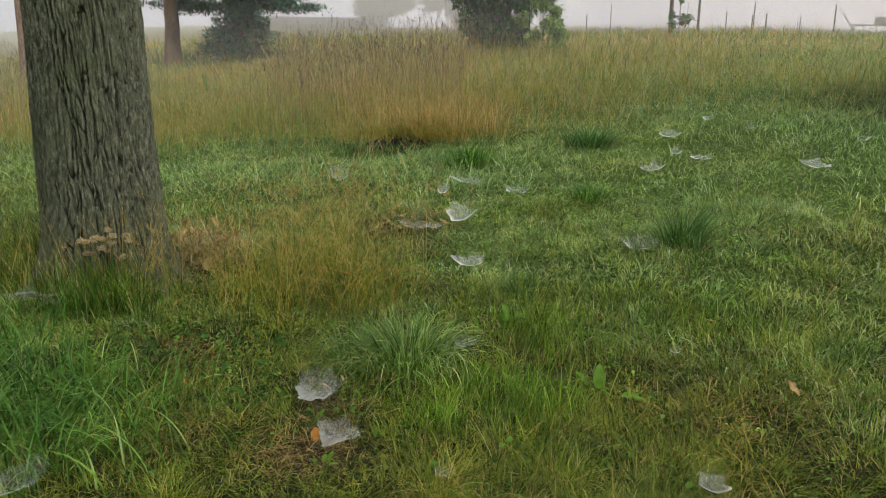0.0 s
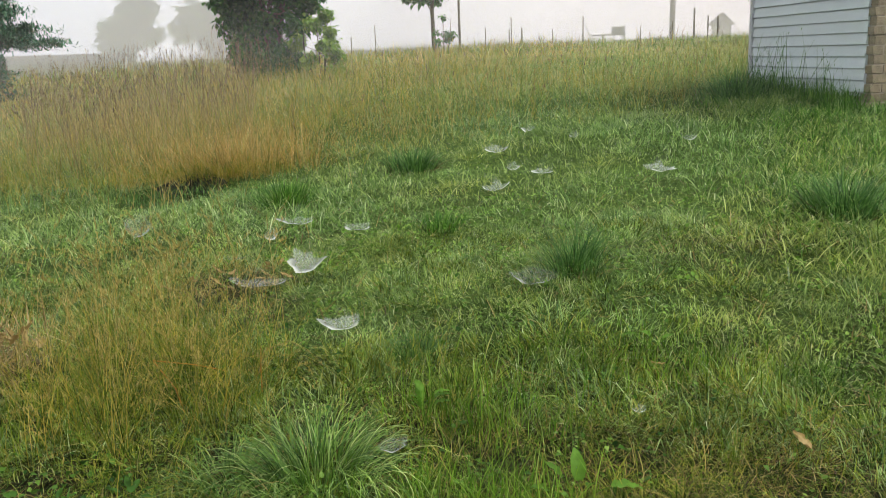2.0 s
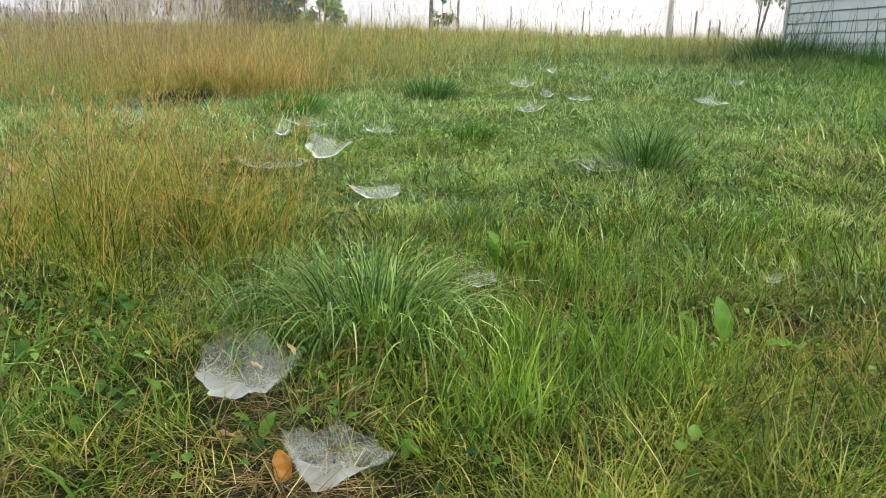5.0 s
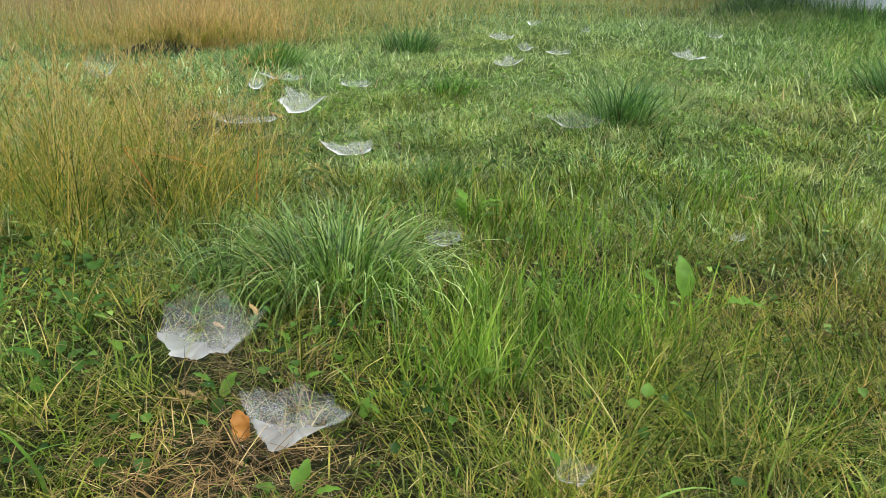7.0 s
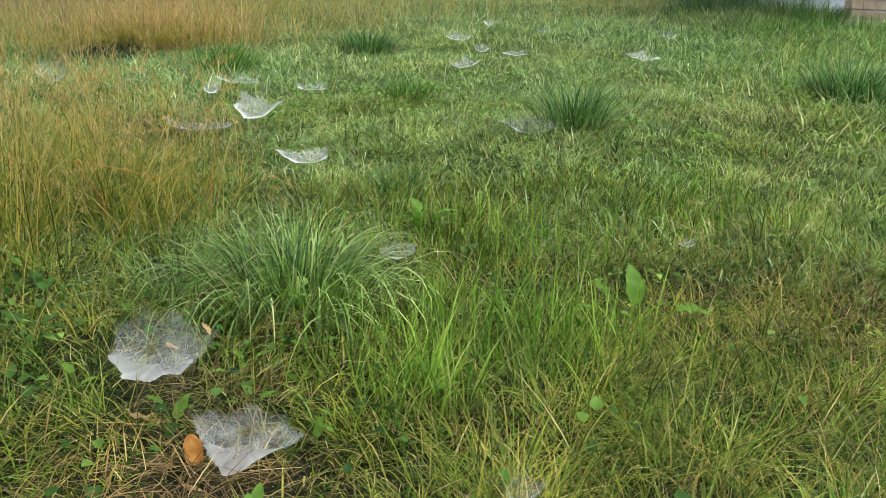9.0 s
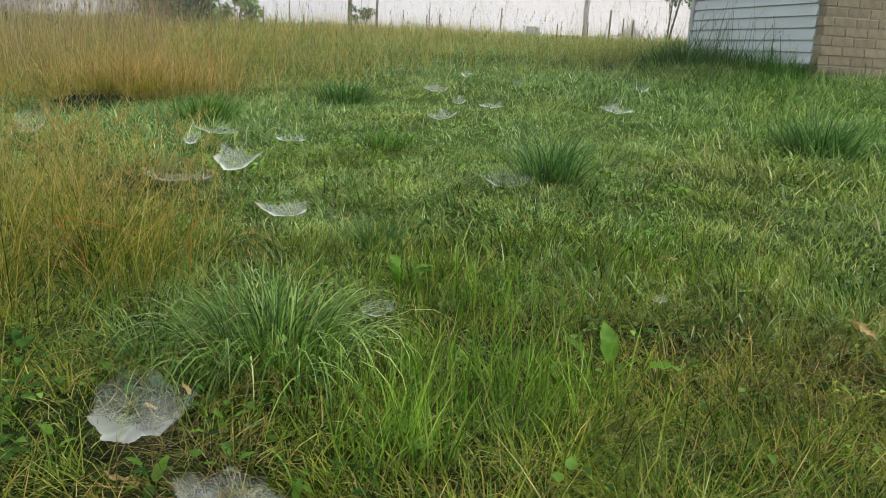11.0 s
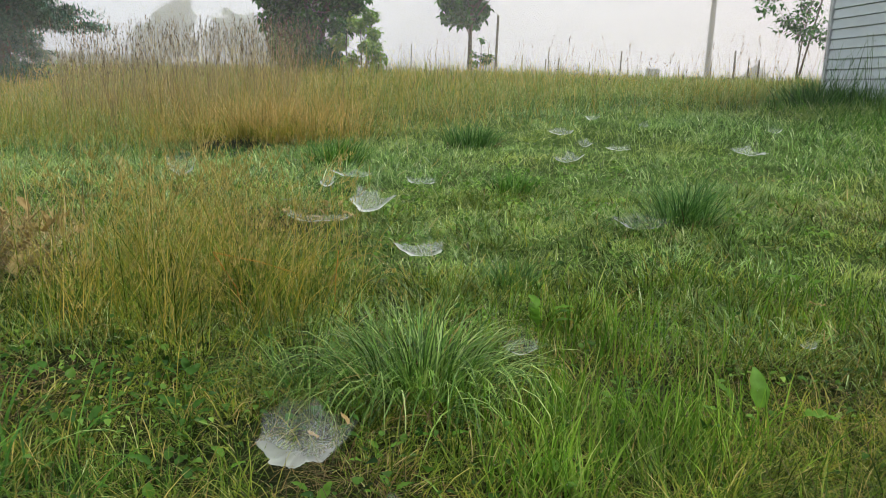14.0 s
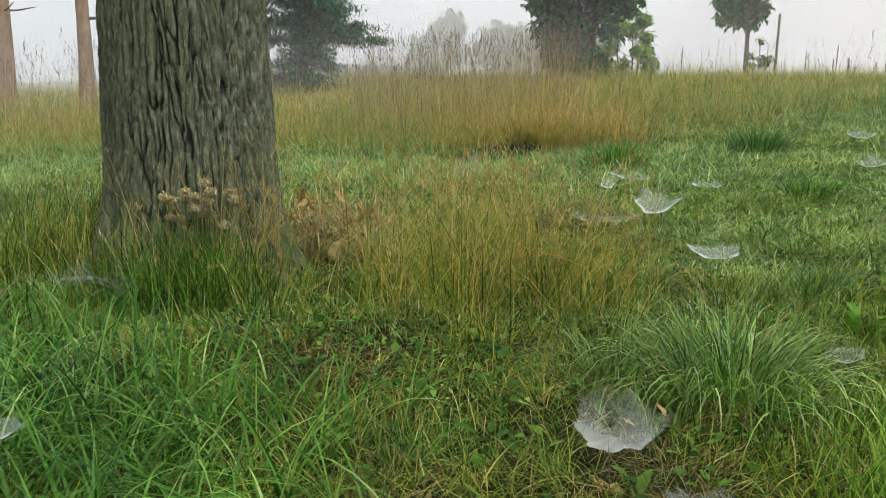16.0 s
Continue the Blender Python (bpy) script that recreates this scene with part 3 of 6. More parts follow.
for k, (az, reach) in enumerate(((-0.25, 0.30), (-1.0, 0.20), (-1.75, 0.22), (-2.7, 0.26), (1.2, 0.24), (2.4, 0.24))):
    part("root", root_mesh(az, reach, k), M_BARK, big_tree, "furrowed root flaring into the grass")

# ---- the house ----
house = tagged(new("house"), "house end with white lapped siding beside a tan brick front", "house")
WALL_Z0, LAP, TOP = 0.775, 0.1016, 2.6
W_LEN = (HOUSE_B - HOUSE_A).length
HM = Matrix.Translation((HOUSE_A.x, HOUSE_A.y, 0)) @ Matrix(((H_ALONG.x, H_IN.x, 0, 0), (H_ALONG.y, H_IN.y, 0, 0), (0, 0, 1, 0), (0, 0, 0, 1)))
house_wall = part("wall", box_bm((W_LEN - 0.1, 0.12, TOP - 0.45), (W_LEN / 2 - 0.02, 0.09, (TOP + 0.45) / 2), 0, HM), M_MORTAR, house, "plain sheathing behind the siding")
part("back_wall", box_bm((0.12, 5.9, TOP - 0.3), (0.06, 3.06, (TOP + 0.3) / 2), 0, HM), M_SIDING, house)
part("side_wall", box_bm((W_LEN - 0.2, 0.12, TOP - 0.3), (W_LEN / 2, 6.0, (TOP + 0.3) / 2), 0, HM), M_SIDING, house)
part("foundation", box_bm((W_LEN - 0.06, 0.16, 0.5), (W_LEN / 2 - 0.02, 0.11, 0.52), 0, HM), M_MORTAR, house, "grey concrete footing below the siding")
bm = bmesh.new()
prof = [(-0.35, -0.35), (W_LEN + 0.35, -0.35), (W_LEN + 0.35, 6.4), (-0.35, 6.4)]
lo = [bm.verts.new(HM @ Vector((p, q, TOP))) for p, q in prof]
ridge_v = [bm.verts.new(HM @ Vector((W_LEN / 2, q, TOP + 0.9))) for q in (-0.35, 6.4)]
for f in ((lo[0], lo[1], ridge_v[0]), (lo[1], lo[2], ridge_v[1], ridge_v[0]), (lo[2], lo[3], ridge_v[1]), (lo[3], lo[0], ridge_v[0], ridge_v[1]), (lo[3], lo[2], lo[1], lo[0])):
    bm.faces.new(f)
part("roof", bm, M_ROOF, house)


def lap_mesh():
    """One lapped board: rolled lower lip over a dark slot, slanting face."""
    bm = bmesh.new()
    sec = [(0.008, LAP), (-0.005, 0.014), (-0.006, 0.011), (-0.004, 0.0085), (0.021, 0.008), (0.022, 0.0005), (0.027, 0.0005), (0.027, LAP)]
    ends = []
    for xx in (0.03, W_LEN + 0.005):
        ends.append([bm.verts.new((xx, q, zz)) for q, zz in sec])
    n = len(sec)
    for i in range(n):
        bm.faces.new((ends[0][i], ends[0][(i + 1) % n], ends[1][(i + 1) % n], ends[1][i]))
    bm.faces.new(ends[0][::-1])
    bm.faces.new(ends[1])
    bmesh.ops.recalc_face_normals(bm, faces=bm.faces[:])
    me = bpy.data.meshes.new("siding_board")
    bm.to_mesh(me)
    bm.free()
    me.materials.append(M_SIDING)
    return me


part("corner_trim", box_bm((0.055, 0.05, TOP - WALL_Z0 + 0.02), (0.0, 0.004, (TOP + WALL_Z0) / 2), 0.004, HM), M_TRIM, house, "narrow grey vertical corner trim")
part("starter_strip", box_bm((W_LEN - 0.1, 0.02, 0.03), (W_LEN / 2, 0.012, WALL_Z0 - 0.01), 0.003, HM), M_TRIM, house)

# ---- grass ----


def stuff(name, parts, material, label, category="grass"):
    V, Q, T = join3(parts)
    return thing(name, mesh_np(name, V, Q, T), material, label, category, kind="stuff")


def pick(x, y, keep):
    k = rng.random(len(x)) < keep
    return x[k], y[k]


def lawn_zone(n, r0, r1, segs, length, width, clumps, spread, bound=0.72, tip=0.5, span=(-62, 40), droop=(0.3, 2.3)):
    """Blades that fan out of many small tussocks, with some strewn between, combed by the lie of the grass."""
    x, y = scatter(n, r0, r1, *span)
    cx, cy = scatter(clumps, r0, r1, *span)
    size = rng.uniform(0.45, 1.5, clumps)
    k = rng.integers(0, clumps, n)
    dx, dy = rng.normal(0, spread, n) * size[k], rng.normal(0, spread, n) * size[k]
    tied = rng.random(n) < bound
    x, y = np.where(tied, cx[k] + dx, x), np.where(tied, cy[k] + dy, y)
    grow = np.where(tied, size[k], 0.75)
    comb = 12.6 * vnoise(x, y, 0.32, 81)
    out = np.where(tied, np.arctan2(dy + 0.5 * spread * np.sin(comb), dx + 0.5 * spread * np.cos(comb)), comb)
    free = (np.hypot(x + 0.335, y - 0.985) > 0.085) & (np.hypot(x + 0.118, y - 0.755) > 0.08)
    keep = free * (1 - bareness(x, y)) * (1 - thinness(x, y)) * (meadow_depth(x, y) < 0.7) * outside(x, y)
    ok = rng.random(n) < keep
    x, y, grow, out = x[ok], y[ok], grow[ok], out[ok]
    m = len(x)
    L = length * (0.5 + 0.75 * vnoise(x, y, 0.45, 6)) * grow * rng.uniform(0.45, 1.35, m)
    lean = np.abs(rng.normal(tip, 0.35, m))
    return blades(on_land(x, y), out + rng.normal(0, 0.7, m), L, width * rng.uniform(0.5, 1.4, m), lean, rng.uniform(*droop, m), segs)


stuff("lawn_grass", [lawn_zone(76000, 0.45, 1.95, 4, 0.112, 0.0027, 460, 0.034, 0.66, 0.66, (-80, 62)), lawn_zone(56000, 1.9, 3.0, 3, 0.100, 0.0033, 480, 0.038, 0.66, 0.65, (-66, 52)),
                     lawn_zone(34000, 0.45, 2.8, 2, 0.06, 0.0028, 900, 0.04, 0.3, 0.75, (-72, 55)), lawn_zone(46000, 2.6, 4.8, 3, 0.094, 0.0040, 700, 0.042, 0.6, 0.6, (-62, 46))], M_LAWN, "dewy short green and yellowish lawn grass")
stuff("lawn_grass", [lawn_zone(105000, 2.3, 4.9, 2, 0.088, 0.0044, 1300, 0.045, 0.5, 0.65, (-62, 46)), lawn_zone(190000, 4.6, 11.0, 2, 0.095, 0.0056, 3200, 0.065, 0.6, 0.6)], M_FAR, "dewy short green lawn grass further up the slope, paled for haze")
stuff("lawn_grass", [lawn_zone(22000, 0.05, 7.0, 2, 0.12, 0.014, 900, 0.08, 0.5, 0.6, (46, 294))], M_LAWN, "short green lawn grass around and behind")

# flattened straw among the blades
def straw_zone(n, r0, r1, width, length):
    x, y = scatter(n, r0, r1)
    right = np.clip((x + 0.1) / 0.9, 0, 1) * np.clip(2.6 - y, 0, 1)
    keep = (0.07 + 0.8 * bareness(x, y) + 0.28 * right * vnoise(x, y, 0.35, 8)) * (meadow_depth(x, y) < 0.3) * (y < 5.4) * outside(x, y)
    x, y = pick(x, y, np.clip(keep, 0, 1))
    m = len(x)
    b = on_land(x, y, 0.0)
    b[:, 2] += rng.uniform(0, 0.045, m)
    return blades(b, rng.uniform(0, 2 * np.pi, m), length * rng.uniform(0.4, 1.3, m), width * rng.uniform(0.6, 1.2, m), rng.normal(1.28, 0.22, m), rng.uniform(-0.1, 0.5, m), 3, 3.0)


stuff("straw", [straw_zone(62000, 0.6, 2.4, 0.0017, 0.075), straw_zone(44000, 2.4, 6.0, 0.004, 0.13)], M_STRAW, "dead flattened straw lying in the lawn", "straw")


def patch_blades(n, spots, length, width, tilt, bend, segs=5, spread=0.0):
    """Blades thrown over soft round spots (x, y, rx, ry, share)."""
    w = np.array([s[4] for s in spots], float)
    k = rng.choice(len(spots), n, p=w / w.sum())
    S = np.array(spots)[k]
    x, y = S[:, 0] + rng.normal(0, 0.5, n) * S[:, 2], S[:, 1] + rng.normal(0, 0.5, n) * S[:, 3]
    ok = outside(x, y)
    x, y, S = x[ok], y[ok], S[ok]
    m = len(x)
    L = length * rng.uniform(0.45, 1.25, m)
    return blades(on_land(x, y), rng.uniform(0, 2 * np.pi, m), L, width * rng.uniform(0.6, 1.25, m), np.abs(rng.normal(tilt, 0.16, m)), np.abs(rng.normal(bend, 0.5, m)), segs)


LUSH = [(-1.25, 0.62, 0.55, 0.40, 5), (-0.95, 0.40, 0.4, 0.3, 2), (-1.8, 0.85, 0.5, 0.35, 1.5), (-2.2, 1.2, 0.5, 0.3, 0.8), (-1.95, 1.45, 0.25, 0.15, 0.6)]
stuff("long_grass", [patch_blades(1900, LUSH, 0.27, 0.0066, 0.25, 1.6, 7)], M_LUSH, "lush long bright green grass blades by the trunk")
stuff("long_grass", [patch_blades(1500, [(0.32, 1.32, 0.35, 0.22, 3), (0.12, 1.02, 0.12, 0.1, 1), (0.3, 1.9, 0.4, 0.3, 2), (0.9, 2.3, 0.5, 0.3, 2)], 0.17, 0.0042, 0.12, 0.8, 5)], M_LIME, "upright bright green grass blades standing above the lawn")
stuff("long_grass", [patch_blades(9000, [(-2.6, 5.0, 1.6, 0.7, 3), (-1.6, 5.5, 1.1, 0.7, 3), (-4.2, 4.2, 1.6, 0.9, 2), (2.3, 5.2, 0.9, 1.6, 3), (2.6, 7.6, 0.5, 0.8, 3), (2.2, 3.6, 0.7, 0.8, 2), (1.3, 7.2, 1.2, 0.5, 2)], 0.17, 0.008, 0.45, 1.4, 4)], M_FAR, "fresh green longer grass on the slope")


M_DRYLAWN = leafy("yellowing_blades", ((0, (0.06, 0.085, 0.010)), (0.5, (0.19, 0.21, 0.026)), (0.85, (0.34, 0.26, 0.055)), (1, (0.48, 0.37, 0.13))), translucent=0.25)
stuff("lawn_grass", [patch_blades(4800, [(0.75, 1.0, 0.6, 0.5, 4), (1.1, 1.7, 0.7, 0.6, 3), (0.45, 0.75, 0.5, 0.3, 3), (0.2, 1.8, 0.5, 0.5, 1.5), (-0.75, 0.85, 0.5, 0.35, 2.5), (-0.4, 1.3, 0.25, 0.2, 0.8)], 0.115, 0.0028, 0.5, 1.1, 4)], M_DRYLAWN, "yellowing fine grass blades in the lawn")


def stems_with_heads(x, y, length, width, tilt, bend, head, segs=4, per_head=7, fat=0.24):
    """Thin stems that carry loose seed heads: (stems, heads)."""
    m = len(x)
    az = rng.uniform(0, 2 * np.pi, m)
    b = on_land(x, y)
    st = blades(b, az, length, np.full(m, width), tilt, bend, segs, 4.0)
    k = 2 * segs + 1
    P = st[0].reshape(m, k, 3)
    tip, low = P[:, -1], (P[:, 2 * segs - 4] + P[:, 2 * segs - 3]) / 2
    t = rng.uniform(0, 1, (m, per_head))
    along = (tip - low) / np.linalg.norm(tip - low, axis=1)[:, None]
    q = tip[:, None, :] - along[:, None, :] * (head[:, None] * t)[:, :, None]
    q = q.reshape(-1, 3)
    n = len(q)
    L = np.repeat(head, per_head) * rng.uniform(0.12, 0.28, n)
    hd = blades(q, rng.uniform(0, 2 * np.pi, n), L, np.maximum(L * fat, width * 0.9) * (L > 0), np.abs(rng.normal(0.35, 0.25, n)), rng.uniform(0, 0.8, n), 2)
    return st, hd


def gold_patch():
    """Fine dry grass that fans out of loose clumps: stems, seed heads, low blades."""
    spots = np.array([(-1.1, 2.0, 0.52, 0.45), (-1.35, 2.5, 0.42, 0.5), (-0.85, 2.25, 0.38, 0.42), (-0.72, 1.85, 0.2, 0.2), (-1.4, 1.75, 0.25, 0.25), (-1.75, 3.1, 0.8, 0.6), (-0.55, 2.05, 0.12, 0.2)])
    S = spots[rng.choice(len(spots), 72, p=[0.36, 0.24, 0.22, 0.05, 0.01, 0.10, 0.02])]
    cx, cy = S[:, 0] + rng.normal(0, 0.5, 72) * S[:, 2], S[:, 1] + rng.normal(0, 0.5, 72) * S[:, 3]
    size = rng.uniform(0.45, 1.35, 72)
    n = 3500
    k = rng.integers(0, 72, n)
    dx, dy = rng.normal(0, 0.05, n), rng.normal(0, 0.05, n)
    x, y, grow, out = cx[k] + dx, cy[k] + dy, size[k], np.arctan2(dy, dx) + rng.normal(0, 0.5, n)
    ok = outside(x, y) & (np.hypot(x + 1.78, y - 2.24) > 0.32) & (x < -0.47)
    x, y, grow, out = x[ok], y[ok], grow[ok], out[ok]
    m = len(x)
    tall = rng.random(m) < 0.28
    t = int(tall.sum())
    st, hd = stems_with_heads(x[tall], y[tall], rng.uniform(0.26, 0.55, t) * (0.55 + 0.5 * grow[tall]), 0.0020, np.abs(rng.normal(0.2, 0.18, t)), np.abs(rng.normal(1.3, 0.8, t)), rng.uniform(0.05, 0.11, t) * (rng.random(t) < 0.5), 6, 20, 0.10)
    lo = ~tall
    c = m - t
    bl = blades(on_land(x[lo], y[lo]), out[lo], rng.uniform(0.14, 0.42, c) * grow[lo], rng.uniform(0.0016, 0.0036, c), np.abs(rng.normal(0.3, 0.25, c)), np.abs(rng.normal(1.4, 0.8, c)), 6)
    return [st], [hd], [bl]


a, b, c = gold_patch()
stuff("meadow_grass", c, M_LAWN, "yellow-green blades low in the golden grass")
stuff("golden_grass", a, M_GOLD, "fine golden-green dry grass standing beside the trunk")
stuff("seed_heads", b, M_PANICLE, "pale loose seed heads on the golden grass", "seed heads")


def meadow(n, r0, r1, width, segs, hmul=1.0, heads=0.25, a0=-62, a1=40):
    x, y = scatter(n, r0, r1, a0, a1)
    md = meadow_depth(x, y)
    keep = (md > -0.1) * outside(x, y) * np.clip(0.4 + md, 0.3, 1)
    x, y = pick(x, y, keep)
    m = len(x)
    md = meadow_depth(x, y)
    left = np.clip((-x - 0.4 + 0.12 * (y - 7)) / 2.2, 0, 1)
    H = (0.17 + 0.20 * left + 0.14 * vnoise(x, y, 1.3, 21) + 0.12 * vnoise(x, y, 0.4, 24)) * np.clip(0.55 + 0.25 * md, 0.45, 1) * hmul
    rusty = np.exp(-(((x + 2.6) / 0.7) ** 2 + ((y - 7.0) / 0.6) ** 2)) * np.clip(0.3 + 1.3 * vnoise(x, y, 0.35, 27), 0, 1)
    L = H * rng.uniform(0.5, 1.15, m) * (1 + 1.2 * rusty)
    tall = rng.random(m) < heads
    rust = rusty * 0.75 + 0.6 * left * np.clip(2.4 * vnoise(x, y, 1.1, 36) - 0.9, 0, 1) > rng.random(m)
    gold = (0.08 + 0.45 * left * (0.4 + 1.2 * vnoise(x, y, 1.7, 22)) + 0.25 * (vnoise(x, y, 0.5, 23) - 0.5) > rng.random(m)) & ~rust
    front = (x < -2.7) & (x > -9) & (md < 1.1 * rng.uniform(0.4, 1.4, m))
    gold, rust = gold & ~front, rust & ~front
    out = {}
    edge = ~gold & ~rust & (front | (md + 1.2 * left < rng.uniform(0.0, 2.6, m)))
    for key, sel in (("rust", rust & ~tall), ("gold", gold & ~tall), ("edge", edge & ~tall), ("mix", ~edge & ~gold & ~rust & ~tall)):
        c = int(sel.sum())
        out[key] = blades(on_land(x[sel], y[sel]), rng.uniform(0, 6.28, c), L[sel], width * rng.uniform(0.6, 1.3, c), np.abs(rng.normal(0.65, 0.42, c)), np.abs(rng.normal(1.3, 0.8, c)), segs)
    c = int(tall.sum())
    st, hd = stems_with_heads(x[tall], y[tall], L[tall] * 1.25, width * 0.5, np.abs(rng.normal(0.15, 0.15, c)), np.abs(rng.normal(0.5, 0.35, c)), rng.uniform(0.06, 0.13, c), 3, 4)
    out["stem"], out["head"] = st, hd
    return out


near, mid_m = meadow(60000, 5.2, 10.5, 0.0055, 3, 1.0, 0.12), meadow(60000, 10.5, 19, 0.011, 2, 0.95, 0.06)
far_m = meadow(46000, 19, 46, 0.030, 2, 1.0, 0.03)
stuff("rust_grass", [near["rust"], mid_m["rust"], far_m["rust"]], M_RUST, "rust-brown patch of tall dry grass at the mown edge")
stuff("golden_grass", [near["gold"], near["stem"], mid_m["gold"], mid_m["stem"], far_m["gold"], far_m["stem"]], M_GOLD, "tall golden unmown meadow grass")
stuff("meadow_grass", [near["mix"], mid_m["mix"], far_m["mix"]], M_MEADOW, "tall yellow-green unmown meadow grass")
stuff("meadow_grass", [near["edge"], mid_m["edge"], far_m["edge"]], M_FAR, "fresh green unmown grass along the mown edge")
stuff("seed_heads", [near["head"], mid_m["head"], far_m["head"]], M_PANICLE, "tan seed heads over the meadow grass", "seed heads")


def sky_stems():
    """The tallest stems with dark heads that show against the mist."""
    n = 2500
    a = np.radians(np.where(rng.random(n) < 0.58, rng.uniform(-32.5, -18, n), np.where(rng.random(n) < 0.2, rng.uniform(-55, -46, n), rng.uniform(-62, 30, n))))
    r = rng.uniform(8.2, 14, n)
    x, y = 0.1 + r * np.sin(a), -0.4 + r * np.cos(a)
    ok = (meadow_depth(x, y) > 0.2) & outside(x, y)
    x, y, a = x[ok], y[ok], a[ok]
    m = len(x)
    L = np.where(a < np.radians(-17), rng.uniform(0.55, 1.0, m) + 0.25 * vnoise(x, y, 0.7, 91) * rng.random(m), rng.uniform(0.35, 0.7, m))
    return stems_with_heads(x, y, L * 1.08, 0.0032, np.abs(rng.normal(0.07, 0.08, m)), np.abs(rng.normal(0.25, 0.2, m)), rng.uniform(0.07, 0.15, m), 4, 12, 0.26)


def overhang():
    """Rusty stems that lean out over the dark hollow, and a few pale ones before it."""
    n = 1700
    ccx, ccy = -2.62 + rng.normal(0, 0.5, 46), 6.52 + np.abs(rng.normal(0, 0.40, 46))
    k = rng.integers(0, 46, n)
    dx, dy = rng.normal(0, 0.07, n), rng.normal(0, 0.07, n)
    x, y = ccx[k] + dx, np.maximum(ccy[k] + dy, 6.58)
    b = on_land(x, y)
    b[:, 2] = np.interp(y + 0.75 * x, _u, _z) + rng.uniform(-0.04, 0.05, n)
    grow = rng.uniform(0.55, 1.15, 46)[k]
    L = rng.uniform(0.28, 0.74, n) * grow
    V, Q, T = blades(b, np.arctan2(dy, dx) + rng.normal(0, 0.7, n), L, np.full(n, 0.0046), np.abs(rng.normal(0.2, 0.2, n)), np.abs(rng.normal(0.9, 0.7, n)), 5)
    top = [(V, Q, T)]
    n = 900
    x, y = -2.70 + rng.normal(0, 0.46, n), 6.40 + np.abs(rng.normal(0, 0.12, n))
    b = on_land(x, y)
    b[:, 2] = np.interp(y + 0.75 * x, _u, _z) + rng.uniform(0.04, 0.10, n)
    top.append(blades(b, rng.normal(-1.57, 0.9, n), rng.uniform(0.12, 0.36, n), np.full(n, 0.0042), np.abs(rng.normal(0.5, 0.3, n)), rng.uniform(0.6, 2.0, n), 5))
    m = 800
    x, y = rng.normal(-2.75, 0.42, m), rng.uniform(5.75, 6.4, m)
    b = np.stack([x, y, np.interp(y + 0.75 * x, _u, _z) - 0.02], 1)
    low = blades(b, rng.uniform(0, 6.28, m), rng.uniform(0.05, 0.13, m), np.full(m, 0.0055), np.abs(rng.normal(0.3, 0.3, m)), rng.uniform(0.3, 1.6, m), 3)
    return top, low


top, low = overhang()


def reed_panicles():
    """Pale flowering grass that leans in front of the hollow."""
    n = 70
    x, y = rng.normal(-2.6, 0.5, n), rng.normal(5.7, 0.25, n)
    return stems_with_heads(x, y, rng.uniform(0.25, 0.48, n), 0.0035, np.abs(rng.normal(0.3, 0.2, n)), np.abs(rng.normal(0.7, 0.4, n)), rng.uniform(0.09, 0.15, n), 6, 14, 0.2)


def loose_panicles():
    """Fine pale flowering stems over the golden patch and the rough grass behind it."""
    spots = np.array([(-1.9, 3.9, 0.9, 0.6), (-2.3, 4.6, 0.9, 0.5), (-1.5, 3.0, 0.6, 0.5), (-1.3, 2.4, 0.5, 0.4), (-1.1, 2.0, 0.4, 0.4)])
    n = 260
    S = spots[rng.choice(5, n, p=[0.3, 0.08, 0.27, 0.2, 0.15])]
    x, y = S[:, 0] + rng.normal(0, 0.5, n) * S[:, 2], S[:, 1] + rng.normal(0, 0.5, n) * S[:, 3]
    ok = outside(x, y)
    x, y = x[ok], y[ok]
    m = len(x)
    L = np.where(y > 3.3, rng.uniform(0.2, 0.42, m), rng.uniform(0.38, 0.66, m))
    return stems_with_heads(x, y, L, 0.0022, np.abs(rng.normal(0.2, 0.15, m)), np.abs(rng.normal(0.9, 0.5, m)), rng.uniform(0.07, 0.14, m), 7, 30, 0.12)


st, hd = loose_panicles()
stuff("flowering_grass", [st, hd], M_PANICLE, "fine pale flowering grass over the golden patch")
st, hd = reed_panicles()
stuff("flowering_grass", [st, hd], M_PANICLE, "pale flowering grass leaning before the dark hollow")
stuff("rust_grass", top[:1], M_RUST, "rusty dry stems standing over the dark hollow")
stuff("golden_grass", top[1:], M_GOLD, "golden dry stems hanging over the dark hollow")
# dark blades put here to deepen the hollow's imitated shade
stuff("dark_grass", [low], M_DEEP, "dark green grass in the hollow, coloured for its shade")
st, hd = sky_stems()
stuff("tall_stems", [st], M_DRYSTEM, "thin tall dry grass stems", "grass stems")
stuff("seed_heads", [hd], M_HEAD, "dark seed heads on the tallest stems", "seed heads")


